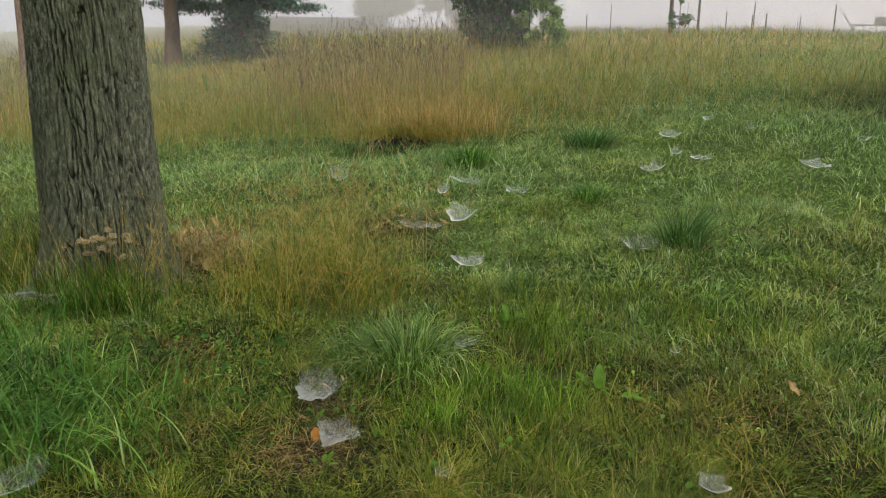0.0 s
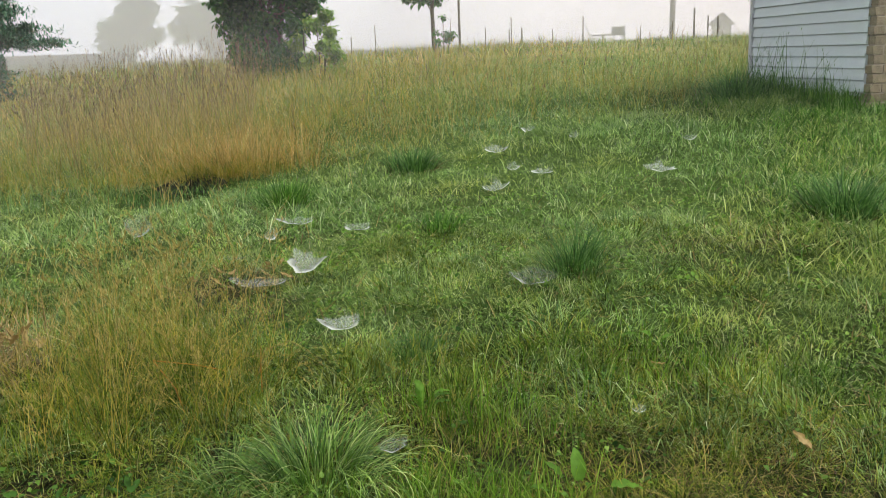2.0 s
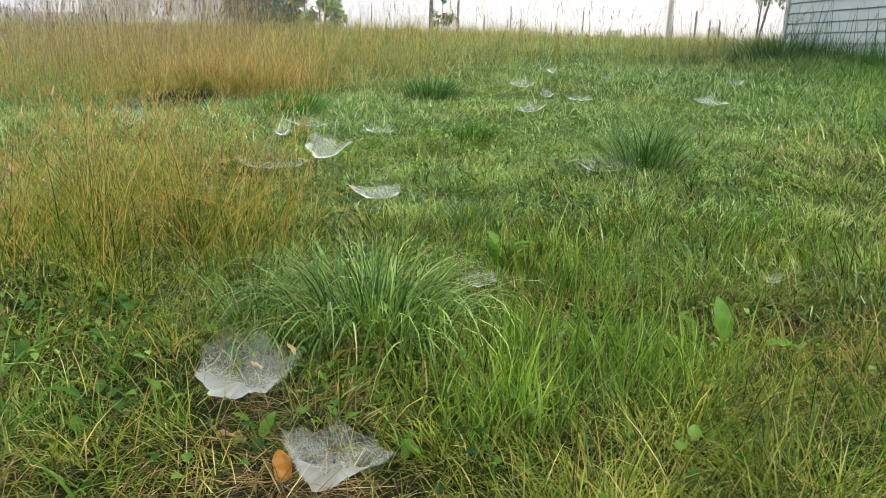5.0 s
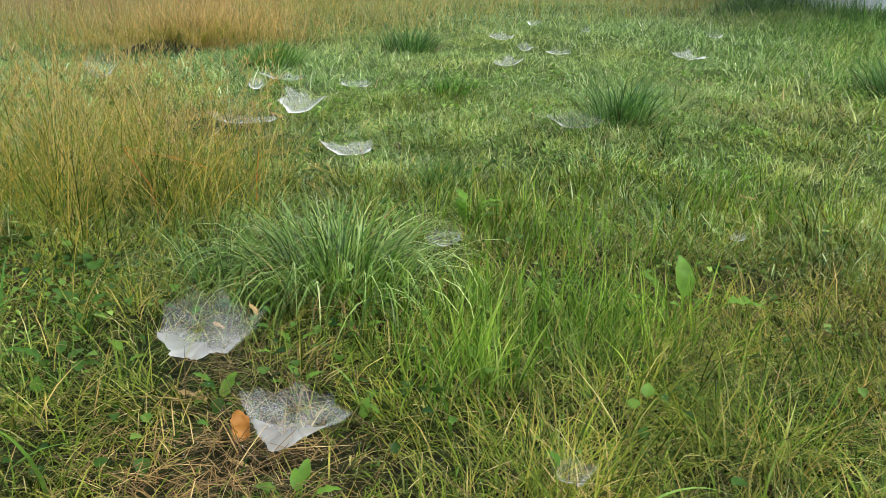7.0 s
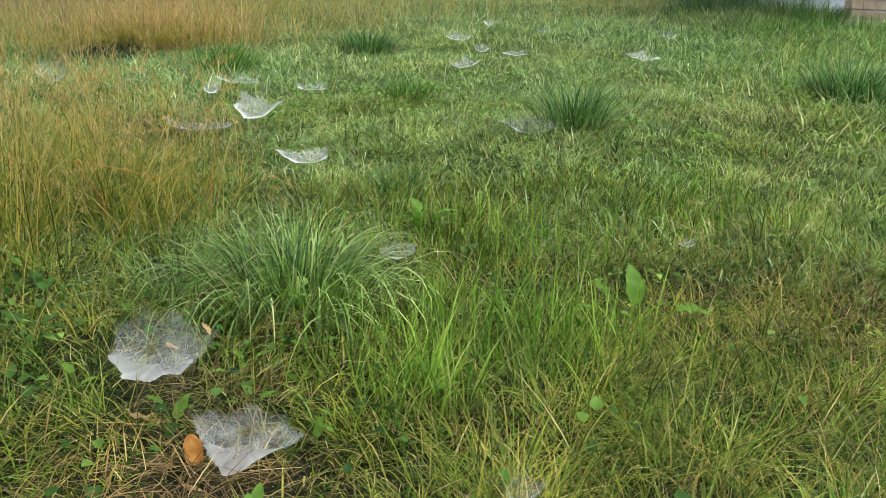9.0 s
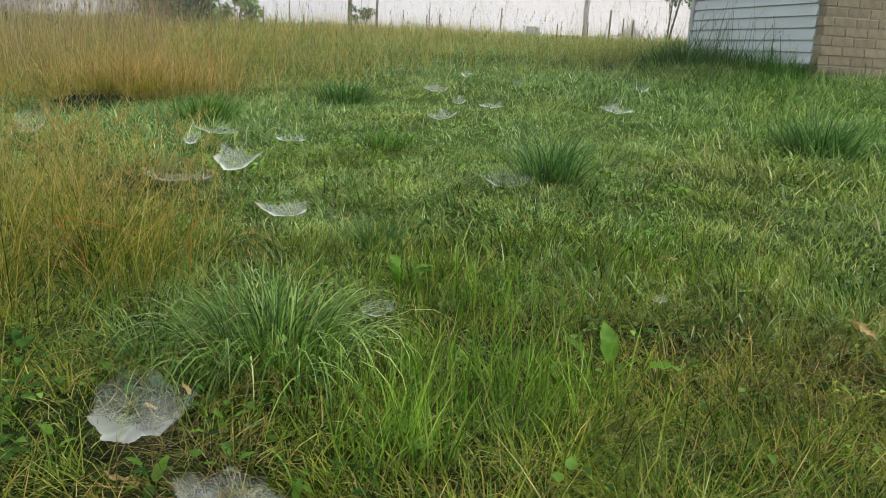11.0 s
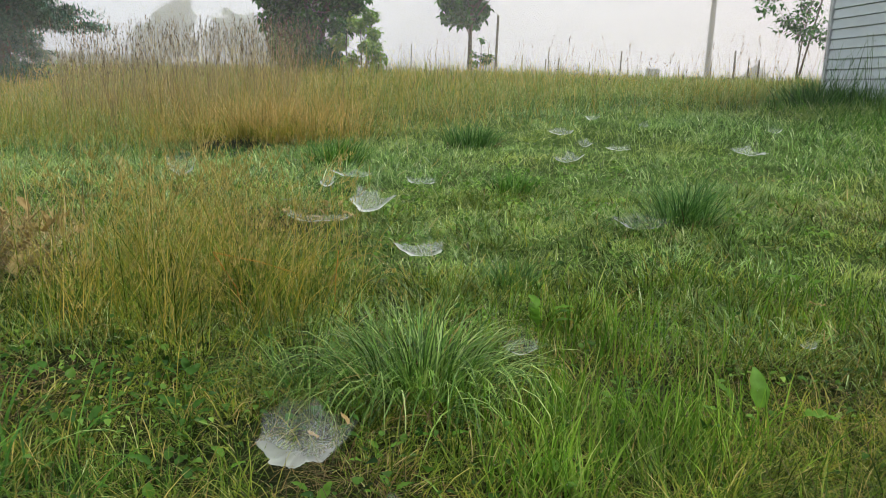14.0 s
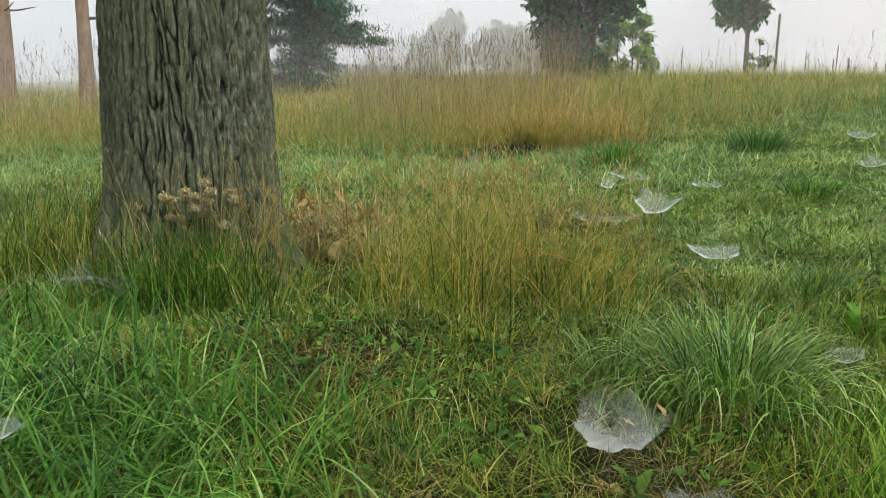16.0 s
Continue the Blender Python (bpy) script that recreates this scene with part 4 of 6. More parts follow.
def dew():
    """Drops of dew on the grass tips."""
    x1, y1 = scatter(3000, 0.7, 3.0)
    x2, y2 = scatter(7500, 2.6, 8.8)
    x, y = np.concatenate([x1, x2]), np.concatenate([y1, y2])
    p = on_land(x, y, 0.0)
    n = len(p)
    p[:, 2] += rng.uniform(0.03, 0.12, n)
    far = np.hypot(x, y)
    rad = rng.uniform(0.0007, 0.0013, n) * np.clip(far / 2.2, 0.8, 2.6)
    o = np.array([(1, 0, 0), (-1, 0, 0), (0, 1, 0), (0, -1, 0), (0, 0, 1), (0, 0, -1)], float)
    V = p[:, None, :] + o[None] * rad[:, None, None]
    f = np.array([(0, 2, 4), (2, 1, 4), (1, 3, 4), (3, 0, 4), (2, 0, 5), (1, 2, 5), (3, 1, 5), (0, 3, 5)])
    T = (f[None] + (np.arange(n) * 6)[:, None, None]).reshape(-1, 3)
    return mesh_np("dew_drops", V, None, T, smooth=True)


m, n, l, p = mat("dew")
p.inputs["Base Color"].default_value = (0.9, 0.92, 0.92, 1)
p.inputs["Roughness"].default_value, p.inputs["Transmission Weight"].default_value, p.inputs["IOR"].default_value = 0.05, 0.6, 1.33
thing("dew_drops", dew(), m, "tiny clear dew drops on the grass tips", "dew", kind="stuff")


# ---- single grass tufts ----
def tuft(x, y, radius, length, n, material, label, width=0.005, bend=1.5, up=0.15):
    """A grass tuft: upright heart, arching outer blades and a few dead ones."""
    ob = tagged(new("grass_tuft"), label, "grass tuft", "grass tufts on the lawn")
    for name, share, mt, ln, bd, tl, spread in (("upright_growth", 0.35, material, 0.8, bend * 0.6, up, 0.6), ("arching_growth", 0.6, material, 1.15, bend * 1.25, up + 0.15, 1.0), ("dead_growth", 0.12, M_STRAW, 0.8, bend, up + 0.7, 1.1)):
        m = int(n * share)
        r, a = radius * 0.5 * spread * np.sqrt(rng.random(m)), rng.uniform(0, 2 * np.pi, m)
        px, py = r * np.cos(a), r * np.sin(a)
        b = np.stack([px, py, land(x + px, y + py) - land(x, y) - 0.005], 1)
        L = np.minimum(length * ln * rng.uniform(0.5, 1.15, m), length * (0.78 if name == "upright_growth" else 0.98))
        V, Q, T = blades(b, a + rng.normal(0, 0.6, m), L, width * rng.uniform(0.6, 1.3, m), np.abs(rng.normal(tl + 0.4 * r / radius, 0.2, m)), np.maximum(np.abs(rng.normal(bd, 0.5, m)), 0.55 * bd), 8, curl=1.6)
        tagged(part(name, mesh_np(name, V, Q, T), mt, ob), kind="stuff")
    ob.location = (x, y, float(land(x, y)))
    return ob


tuft(-0.19, 1.45, 0.38, 0.40, 620, M_TUFT, "large arching dewy grey-green grass tuft", 0.0044, 2.9, 0.14)
tuft(-0.44, 1.42, 0.26, 0.31, 240, M_TUFT, "thin arching fringe beside the large grass tuft", 0.0028, 2.6, 0.25)
tuft(0.61, 3.27, 0.27, 0.33, 420, M_DEEP, "upright dark green grass tuft on the lawn", 0.0050, 1.3, 0.12)
tuft(0.46, 3.2, 0.34, 0.20, 200, M_TUFT, "low spreading grass beside the dark tuft", 0.005, 2.2, 0.4)
tuft(-0.68, 6.45, 0.42, 0.30, 420, M_DEEP, "low dark green grass tuft near the meadow", 0.008, 1.3)
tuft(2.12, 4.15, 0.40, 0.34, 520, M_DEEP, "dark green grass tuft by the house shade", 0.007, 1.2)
tuft(-1.53, 5.5, 0.45, 0.26, 420, M_LUSH, "fresh green grass tuft below the meadow edge", 0.008, 1.2)
tuft(-0.2, 4.45, 0.3, 0.16, 240, M_LUSH, "small green grass tuft on the slope", 0.006, 1.0)
tuft(-0.06, 2.45, 0.22, 0.15, 260, M_DEEP, "small dark green grass tuft on the lawn", 0.005, 1.0)
tuft(0.14, 2.1, 0.2, 0.15, 160, M_LAWN, "small yellow-green grass tuft on the lawn", 0.005, 1.0)


# ---- spider webs ----
def web(x, y, wide, deep, height, tilt=0.25, sag=0.25, dens=0.8, yaw=0.0, seed=0, hole=None, spikes=8, outline=None, label="white dew-covered funnel web spread over the grass"):
    """A sagging sheet of silk hung from grass tips; its near edge hangs lowest and is densest."""
    r = np.random.default_rng(500 + seed)
    ns, nr = 72, 16
    th = np.linspace(0, 2 * np.pi, ns, endpoint=False)
    if outline:
        polar = sorted((math.atan2(v, u) % (2 * math.pi), math.hypot(u, v)) for u, v in outline)
        anch, arad = np.array([o[0] for o in polar]), np.array([o[1] for o in polar])
    else:
        anch = np.sort(r.uniform(0, 2 * np.pi, spikes))
        arad = r.uniform(0.6, 1.15, spikes)
    lo = np.searchsorted(anch, th, side="right") - 1
    a0, a1 = anch[lo], np.append(anch[1:], anch[0] + 2 * np.pi)[lo]
    f = np.clip(((th - a0) % (2 * np.pi)) / ((a1 - a0) % (2 * np.pi) + 1e-6), 0, 1)
    rim = (arad[lo] * (1 - f) + np.roll(arad, -1)[lo] * f) * (1 - 0.24 * np.sin(np.pi * f) * np.clip((a1 - a0) % (2 * np.pi), 0, 1)) + 0.015 * r.normal(size=ns)
    rad = np.linspace(0.02, 1, nr) ** 0.8
    U = rad[:, None] * rim[None, :] * np.cos(th)[None, :]
    Vv = rad[:, None] * rim[None, :] * np.sin(th)[None, :]
    w2, d2 = wide / 2, deep / 2
    horn = 0.0 if seed < 2 else (0.16 if tilt > 0.25 else 0.04)
    z = 0.05 * wide * (vnoise(U, Vv, 0.35, 40 + seed) - 0.5) - sag * w2 * (1 - np.clip(U ** 2 + Vv ** 2, 0, 1)) + tilt * d2 * (Vv + 0.6) + horn * w2 * np.abs(U) ** 1.7
    front = (np.clip(0.15 - np.sin(th), 0, 1) ** 0.6 * (0.55 + 0.9 * np.abs(vnoise(th * 1.7, 0 * th, 1.0, 48 + seed) - 0.1)))[None, :]
    edge = np.clip((rad[:, None] - 0.90) / 0.10, 0, 1)
    streak = 0.95 + 0.3 * (vnoise(th[None, :] * 9 + 0 * rad[:, None], rad[:, None] * 1.5, 1.0, 44 + seed) - 0.5)
    if seed < 2:
        z = z + 0.05 * wide * np.clip(rim - 0.85, 0, 1)[None, :] * rad[:, None] ** 3 * 4
        den = dens * streak * (0.10 + 0.40 * np.clip(0.62 - 0.95 * Vv, 0, 1) + 0.22 * front * rad[:, None] ** 3 + 0.22 * (vnoise(U, Vv, 0.22, 46 + seed) - 0.5)) * (1 - 0.75 * edge * (1 - front))
    else:
        den = dens * (1.15 * front * np.exp(-((1 - rad[:, None]) / 0.26) ** 2) + 0.30 * streak) * (1 - 0.8 * edge * (1 - front))
    for hu, hv, hr in hole or ():
        hd = np.hypot(U - hu, Vv - hv)
        den = den * np.clip((hd - 0.35 * hr) / hr, 0.15, 1)
        z = z - 0.22 * w2 * np.exp(-(hd / (1.6 * hr)) ** 2)
    P = np.stack([U * w2, Vv * d2, z], -1)
    i = np.arange(ns * nr).reshape(nr, ns)
    j = np.roll(i, -1, axis=1)
    me = mesh_np("sheet", P, np.stack([i[:-1], j[:-1], j[1:], i[1:]], -1), smooth=True)
    set_attr(me, "thickness", np.clip(den, 0, 1))
    ob = tagged(new("spider_web"), label, "spider web", "spider webs on the lawn")
    part("sheet", me, M_WEB, ob)
    # guy threads from the rim and a loose tangle above the back half
    k = 44 if seed > 1 else 18
    a = r.uniform(0, 2 * np.pi, k)
    e = np.interp(a, np.append(th, 2 * np.pi), np.append(rim, rim[0]))
    s0 = r.uniform(0.5, 1.0, k)
    p0 = np.stack([np.cos(a) * e * s0 * w2, np.sin(a) * e * s0 * d2, tilt * d2 * (np.sin(a) * e * s0 + 0.6) - sag * w2 * (1 - np.clip((e * s0) ** 2, 0, 1))], 1)
    up = np.where(r.random(k) < (0.5 if seed > 1 else 0.15), 1, 0.12)
    apex = np.array([r.uniform(-0.2, 0.2) * w2, 0.35 * d2, (0.55 if seed > 1 else 0.3) * w2 + tilt * d2])
    p1 = p0 + np.stack([np.cos(a) * r.uniform(0, 0.3, k) * w2, np.sin(a) * r.uniform(0, 0.3, k) * d2 + 0.2 * d2 * up, r.uniform(0.1, 0.55, k) * w2 * up], 1)
    gather = (r.random(k) < 0.55)[:, None]
    p1 = np.where(gather, apex + r.normal(0, 0.16, (k, 3)) * np.array([w2, d2, 0.6 * w2]), p1)
    hw = 0.00016 + 0.0006 * wide
    side = np.cross(p1 - p0, r.normal(size=(k, 3)))
    side = side / np.linalg.norm(side, axis=1)[:, None] * hw
    tv = np.stack([p0 - side, p0 + side, p1 + side * 0.6, p1 - side * 0.6], 1)
    tm = mesh_np("threads", tv, np.arange(4 * k).reshape(k, 4))
    set_attr(tm, "thickness", np.full(4 * k, 0.32 * dens))
    tagged(part("threads", tm, M_WEB, ob), kind="stuff")
    ob.matrix_world = Matrix.Translation((x, y, float(land(x, y)) + height)) @ Matrix.Rotation(yaw, 4, "Z")
    return ob


WEBS = [  # x, y, width, depth, height, tilt, sag, density, yaw
    (-0.33, 0.99, 0.19, 0.20, 0.064, 0.30, 0.12, 0.82, 0.0), (-0.12, 0.765, 0.175, 0.17, 0.051, 0.25, 0.12, 0.82, 0.0),
    (-0.83, 3.60, 0.24, 0.20, 0.09, 0.6, 0.25, 1.0, -0.2), (-0.41, 2.68, 0.20, 0.13, 0.075, 0.3, 0.2, 1.0, 0.0),
    (0.03, 1.50, 0.09, 0.07, 0.12, 0.3, 0.2, 0.38, 0.4), (0.42, 3.08, 0.22, 0.18, 0.06, 0.25, 0.2, 0.4, -0.2),
    (0.02, 6.65, 0.22, 0.22, 0.08, 0.25, 0.2, 0.85, 0.1), (0.09, 5.25, 0.24, 0.16, 0.07, 0.3, 0.3, 0.9, 0.1),
    (0.20, 5.72, 0.13, 0.14, 0.08, 0.4, 0.2, 0.6, 0.3), (0.44, 5.55, 0.22, 0.16, 0.09, 0.2, 0.2, 0.85, -0.5),
    (1.27, 5.40, 0.27, 0.20, 0.09, 0.2, 0.2, 1.0, 0.2), (0.30, 7.30, 0.15, 0.2, 0.08, 0.3, 0.2, 0.7, -0.5),
    (-2.22, 4.50, 0.20, 0.2, 0.11, 0.8, 0.2, 0.28, 0.1), (-1.20, 4.72, 0.34, 0.16, 0.08, 0.2, 0.15, 0.7, -0.1),
    (-0.72, 4.45, 0.24, 0.14, 0.07, 0.2, 0.15, 0.6, 0.0), (-1.26, 4.32, 0.11, 0.12, 0.08, 0.5, 0.2, 0.8, 0.2),
    (-1.06, 3.45, 0.34, 0.13, 0.06, 0.2, 0.15, 0.85, -0.1), (0.28, 0.69, 0.08, 0.06, 0.05, 0.4, 0.2, 0.25, 0.2),
    (-2.10, 1.30, 0.17, 0.12, 0.11, 0.3, 0.2, 0.18, 0.5), (-1.93, 1.33, 0.15, 0.08, 0.11, 0.2, 0.2, 0.18, 0.3),
    (-0.80, 0.14, 0.2, 0.2, 0.09, 0.2, 0.2, 0.25, 0.2), (-1.20, 0.39, 0.12, 0.1, 0.15, 0.2, 0.2, 0.6, 0.2),
    (1.60, 6.30, 0.14, 0.16, 0.08, 0.3, 0.2, 0.6, 0.2), (0.70, 6.90, 0.13, 0.16, 0.08, 0.3, 0.2, 0.5, 0.0), (0.78, 1.90, 0.06, 0.05, 0.05, 0.3, 0.2, 0.6, 0.0),
    (-1.4, 4.0, 0.22, 0.08, 0.05, 0.1, 0.1, 0.35, 0.0), (1.024, 0.937, 0.11, 0.09, 0.05, 0.3, 0.2, 0.7, 0.3)]
OUTLINES = {0: ((-0.88, -0.12), (-1.06, 0.63), (-0.78, 1.07), (-0.08, 1.18), (0.52, 0.87), (1.0, 0.64), (0.48, -0.29), (0.03, -0.59), (-0.42, -0.60)),
            1: ((-1.03, 0.35), (-0.81, 0.60), (-0.09, 0.88), (0.55, 0.71), (1.04, 0.11), (0.47, -0.24), (0.14, -0.74), (-0.10, -0.94), (-0.47, -0.49)),
            2: ((1.15, 0.0), (0.46, 0.39), (0.05, 0.75), (-0.88, 0.66), (-0.87, -0.23), (-0.17, -0.78), (0.64, -0.63))}
HOLES = {0: ((-0.30, 0.40, 0.10),), 1: ((-0.12, 0.40, 0.08), (0.45, 0.12, 0.09), (-0.35, 0.0, 0.06))}
for k, (x, y, w, d, h, ti, sg, dn, yw) in enumerate(WEBS):
    if k < 2:
        h -= float(land(x, y))
    web(x, y, w, d, h, ti, sg, dn, yw, k, HOLES.get(k), 8 if w > 0.15 else 6, OUTLINES.get(k),
        "white dew-soaked funnel web sheet over short grass" if k < 4 else ("thin grey dewy web stretched between grass tips" if dn < 0.7 else "white dewy web hammock in the lawn grass"))


# ---- broad leaves ----
def leaf_grid(n, length, width, cup, fold, rows=5):
    """Vertices of an ovate leaf along +y, folded on its midrib: (rows*3, 3), quads."""
    s = np.linspace(0, 1, rows)
    prof = np.sin(np.pi * np.clip(s, 0.02, 0.985) ** 0.75) ** (0.8 if rows < 8 else 0.55)
    V = []
    for a, p in zip(s, prof):
        for k in (-1, 0, 1):
            V.append((k * p * width / 2, a * length, cup * length * (a * a) * -1 + abs(k) * fold * p * width / 2))
    V = np.array(V)
    if rows > 7:
        V[:, 2] += 0.05 * np.abs(V[:, 0]) / width * 2 * np.sin(V[:, 1] / length * 17 + np.sign(V[:, 0])) * length
    i = np.arange(rows * 3).reshape(rows, 3)
    Q = np.stack([i[:-1, :-1], i[:-1, 1:], i[1:, 1:], i[1:, :-1]], -1).reshape(-1, 4)
    return np.array(V), Q


def leaf_cloud(pos, size, tilt, r, aspect=0.8, cup=0.2, fold=0.25, rows=4, azim=None):
    """Many leaves at places, turned at random: verts, quads."""
    V0, Q0 = leaf_grid(1, 1.0, aspect, cup, fold, rows)
    n = len(pos)
    az = r.uniform(0, 2 * np.pi, n) if azim is None else azim
    ca, sa, ct, st = np.cos(az), np.sin(az), np.cos(tilt), np.sin(tilt)
    x, y, z = V0[:, 0], V0[:, 1], V0[:, 2]
    yt = y[None, :] * ct[:, None] - z[None, :] * st[:, None]
    zt = y[None, :] * st[:, None] + z[None, :] * ct[:, None]
    X = (x[None, :] * ca[:, None] - yt * sa[:, None]) * size[:, None] + pos[:, 0:1]
    Yv = (x[None, :] * sa[:, None] + yt * ca[:, None]) * size[:, None] + pos[:, 1:2]
    Z = zt * size[:, None] + pos[:, 2:3]
    Q = (Q0[None] + (np.arange(n) * len(V0))[:, None, None]).reshape(-1, 4)
    return np.stack([X, Yv, Z], -1).reshape(-1, 3), Q


def ivy():
    spots = np.array([(-0.95, 1.35, 0.5, 0.32), (-0.6, 1.1, 0.5, 0.3), (-1.35, 1.3, 0.4, 0.25), (-0.25, 1.05, 0.3, 0.25), (0.1, 1.0, 0.5, 0.4), (0.7, 1.5, 0.9, 0.7), (-0.5, 2.7, 0.7, 0.6), (-0.3, 0.75, 0.4, 0.3), (-1.2, 0.9, 0.8, 0.5), (0.2, 2.6, 1.2, 0.9)])
    n = 950
    S = spots[rng.choice(len(spots), n, p=[0.17, 0.06, 0.13, 0.04, 0.08, 0.14, 0.12, 0.03, 0.12, 0.11])]
    x, y = S[:, 0] + rng.normal(0, 0.5, n) * S[:, 2], S[:, 1] + rng.normal(0, 0.5, n) * S[:, 3]
    ok = outside(x, y) & (np.hypot(x + 0.335, y - 0.985) > 0.12) & (np.hypot(x + 0.118, y - 0.755) > 0.11)
    p = on_land(x[ok], y[ok], 0.0)
    m = len(p)
    p[:, 2] += rng.uniform(0.01, 0.07, m)
    return leaf_cloud(p, rng.uniform(0.009, 0.026, m), rng.normal(0.3, 0.6, m), rng, 0.95, 0.3, 0.45, 5)


def rosettes():
    """Clover-like small leaves in low cushions among the mown grass."""
    nc, n = 420, 5200
    cx, cy = scatter(nc, 1.6, 5.5, -50, 40)
    k = rng.integers(0, nc, n)
    x, y = cx[k] + rng.normal(0, 0.04, n), cy[k] + rng.normal(0, 0.035, n)
    ok = outside(x, y) & (rng.random(n) > bareness(x, y)) & (meadow_depth(x, y) < 0.3)
    p = on_land(x[ok], y[ok], 0.0)
    m = len(p)
    p[:, 2] += rng.uniform(0.02, 0.065, m)
    return leaf_cloud(p, rng.uniform(0.010, 0.024, m) * np.clip(np.hypot(p[:, 0], p[:, 1]) / 3, 0.8, 1.3), rng.normal(0.25, 0.5, m), rng, 0.85, 0.3, 0.4, 4)


V, Q = rosettes()
thing("clover", mesh_np("clover", V, Q, smooth=True), M_CLOVER, "low cushions of small bright leaves in the lawn", "weeds", kind="stuff")
V, Q = ivy()
thing("ground_ivy", mesh_np("ground_ivy", V, Q, smooth=True), M_IVY, "low round-leaved creeping weeds between the grass", "weeds", kind="stuff")


def weed(name, x, y, leaves, material, label, stem=True):
    """A plant with separate leaves: (dx, dy, height, size, tilt, azimuth)."""
    ob = tagged(new(name), label, "weed")
    for dx, dy, h, size, tl, az in leaves:
        V, Q = leaf_cloud(np.array([[dx, dy, h]]), np.array([size]), np.array([tl]), rng, 0.5, 0.3, 0.35, 11, np.array([az]))
        sv, sq = tube([(dx * 0.2, dy * 0.2, -0.01), (dx * 0.6, dy * 0.6, h * 0.6), (dx, dy, h)], [0.0016, 0.0014, 0.001], 5)
        stalk = part("stalk", mesh_np("stalk", sv, sq, smooth=True), material, ob)
        part("leaf", mesh_np("leaf", V, Q, smooth=True), material, stalk)
    ob.location = (x, y, float(land(x, y)))
    return ob


weed("dock_plant", 0.57, 1.47, [(0.0, 0.0, 0.05, 0.088, 1.3, 0.25), (-0.05, 0.02, 0.05, 0.06, 0.9, 1.2), (-0.085, -0.05, 0.04, 0.06, 0.7, 2.0), (0.09, -0.03, 0.05, 0.09, 0.1, -1.3)], M_DOCK, "broad bright green dock plant in the lawn")
weed("leafy_weed", 0.07, 1.90, [(0.03 * math.cos(k * 2.1), 0.03 * math.sin(k * 2.1), 0.07 + 0.012 * (k % 4), 0.055, 0.5 + 0.2 * (k % 3), k * 2.1 - 1.57) for k in range(9)], M_DOCK, "light green leafy weed behind the large tuft")
weed("broadleaf_weed", -0.262, 0.88, [(0.0, 0, 0.015, 0.044, 1.0, -0.3), (-0.03, 0.02, 0.03, 0.03, 0.6, 1.4)], M_DOCK, "small broad-leaved weed below the web")
weed("broadleaf_weed", -0.475, 0.975, [(0, 0, 0.035, 0.035, 0.5, 1.0), (0.03, -0.03, 0.03, 0.025, 0.6, -1.0)], M_DOCK, "small round-leaved weed in the short grass")
weed("broadleaf_weed", -0.198, 1.085, [(-0.012, 0.0, 0.035, 0.028, 0.7, 1.2), (0.014, 0.0, 0.04, 0.026, 0.6, -1.2), (0.0, -0.012, 0.03, 0.024, 0.4, 3.0), (-0.03, -0.05, 0.03, 0.026, 0.5, 2.2)], M_DOCK, "pale green nettle-like weed before the large tuft")
weed("broadleaf_weed", -0.079, 1.165, [(0, 0, 0.04, 0.034, 0.5, -1.4), (-0.03, -0.01, 0.035, 0.03, 0.5, 1.6), (0.02, -0.03, 0.03, 0.026, 0.4, -2.4)], M_DOCK, "pale green weed under the large tuft")
weed("broadleaf_weed", -0.031, 0.86, [(0, 0, 0.02, 0.032, 1.2, -0.2), (0.02, 0.02, 0.02, 0.022, 0.6, 1.0)], M_DOCK, "yellow-green broad weed beside the web")
weed("broadleaf_weed", -0.162, 0.955, [(0, 0, 0.03, 0.026, 0.7, 0.8), (0.02, -0.01, 0.03, 0.028, 0.6, -1.0), (-0.015, -0.02, 0.025, 0.022, 0.5, 2.0)], M_DOCK, "small green weed between the two webs")
weed("broadleaf_weed", 0.13, 1.06, [(0, 0, 0.04, 0.032, 0.6, 0.3), (0.03, -0.03, 0.03, 0.03, 0.5, -1.4), (-0.03, 0.0, 0.035, 0.028, 0.7, 1.6)], M_DOCK, "small light green weed in the lawn")
for wx, wy in ((-0.62, 1.12), (-0.78, 1.02), (-0.9, 1.25), (-1.08, 1.1), (-0.7, 1.32), (-1.22, 1.3), (-0.55, 0.9)):
    weed("broadleaf_weed", wx, wy, [(0.03 * math.cos(q * 1.7 + wx * 9), 0.03 * math.sin(q * 1.7 + wx * 9), 0.035 + 0.008 * (q % 3), 0.034 + 0.006 * (q % 2), 0.35 + 0.2 * (q % 3), q * 1.7 + wx * 9 - 1.57) for q in range(6)], M_IVY, "leafy green weed among the grass by the golden patch")
weed("broadleaf_weed", -0.07, 0.60, [(0, 0, 0.04, 0.032, 0.7, 0.3), (0.03, -0.02, 0.05, 0.03, 0.5, -1.4), (-0.03, 0.01, 0.03, 0.03, 0.4, 1.6), (0.0, 0.03, 0.03, 0.035, 0.9, 0.0)], M_DOCK, "bright green clump of round weed leaves")
weed("broadleaf_weed", 0.87, 2.42, [(0, 0, 0.08, 0.06, 0.3, 0.5), (0.05, 0, 0.07, 0.05, 0.4, -1.0), (-0.05, 0.02, 0.08, 0.06, 0.1, 1.5)], M_DOCK, "small pale weed in the lawn")


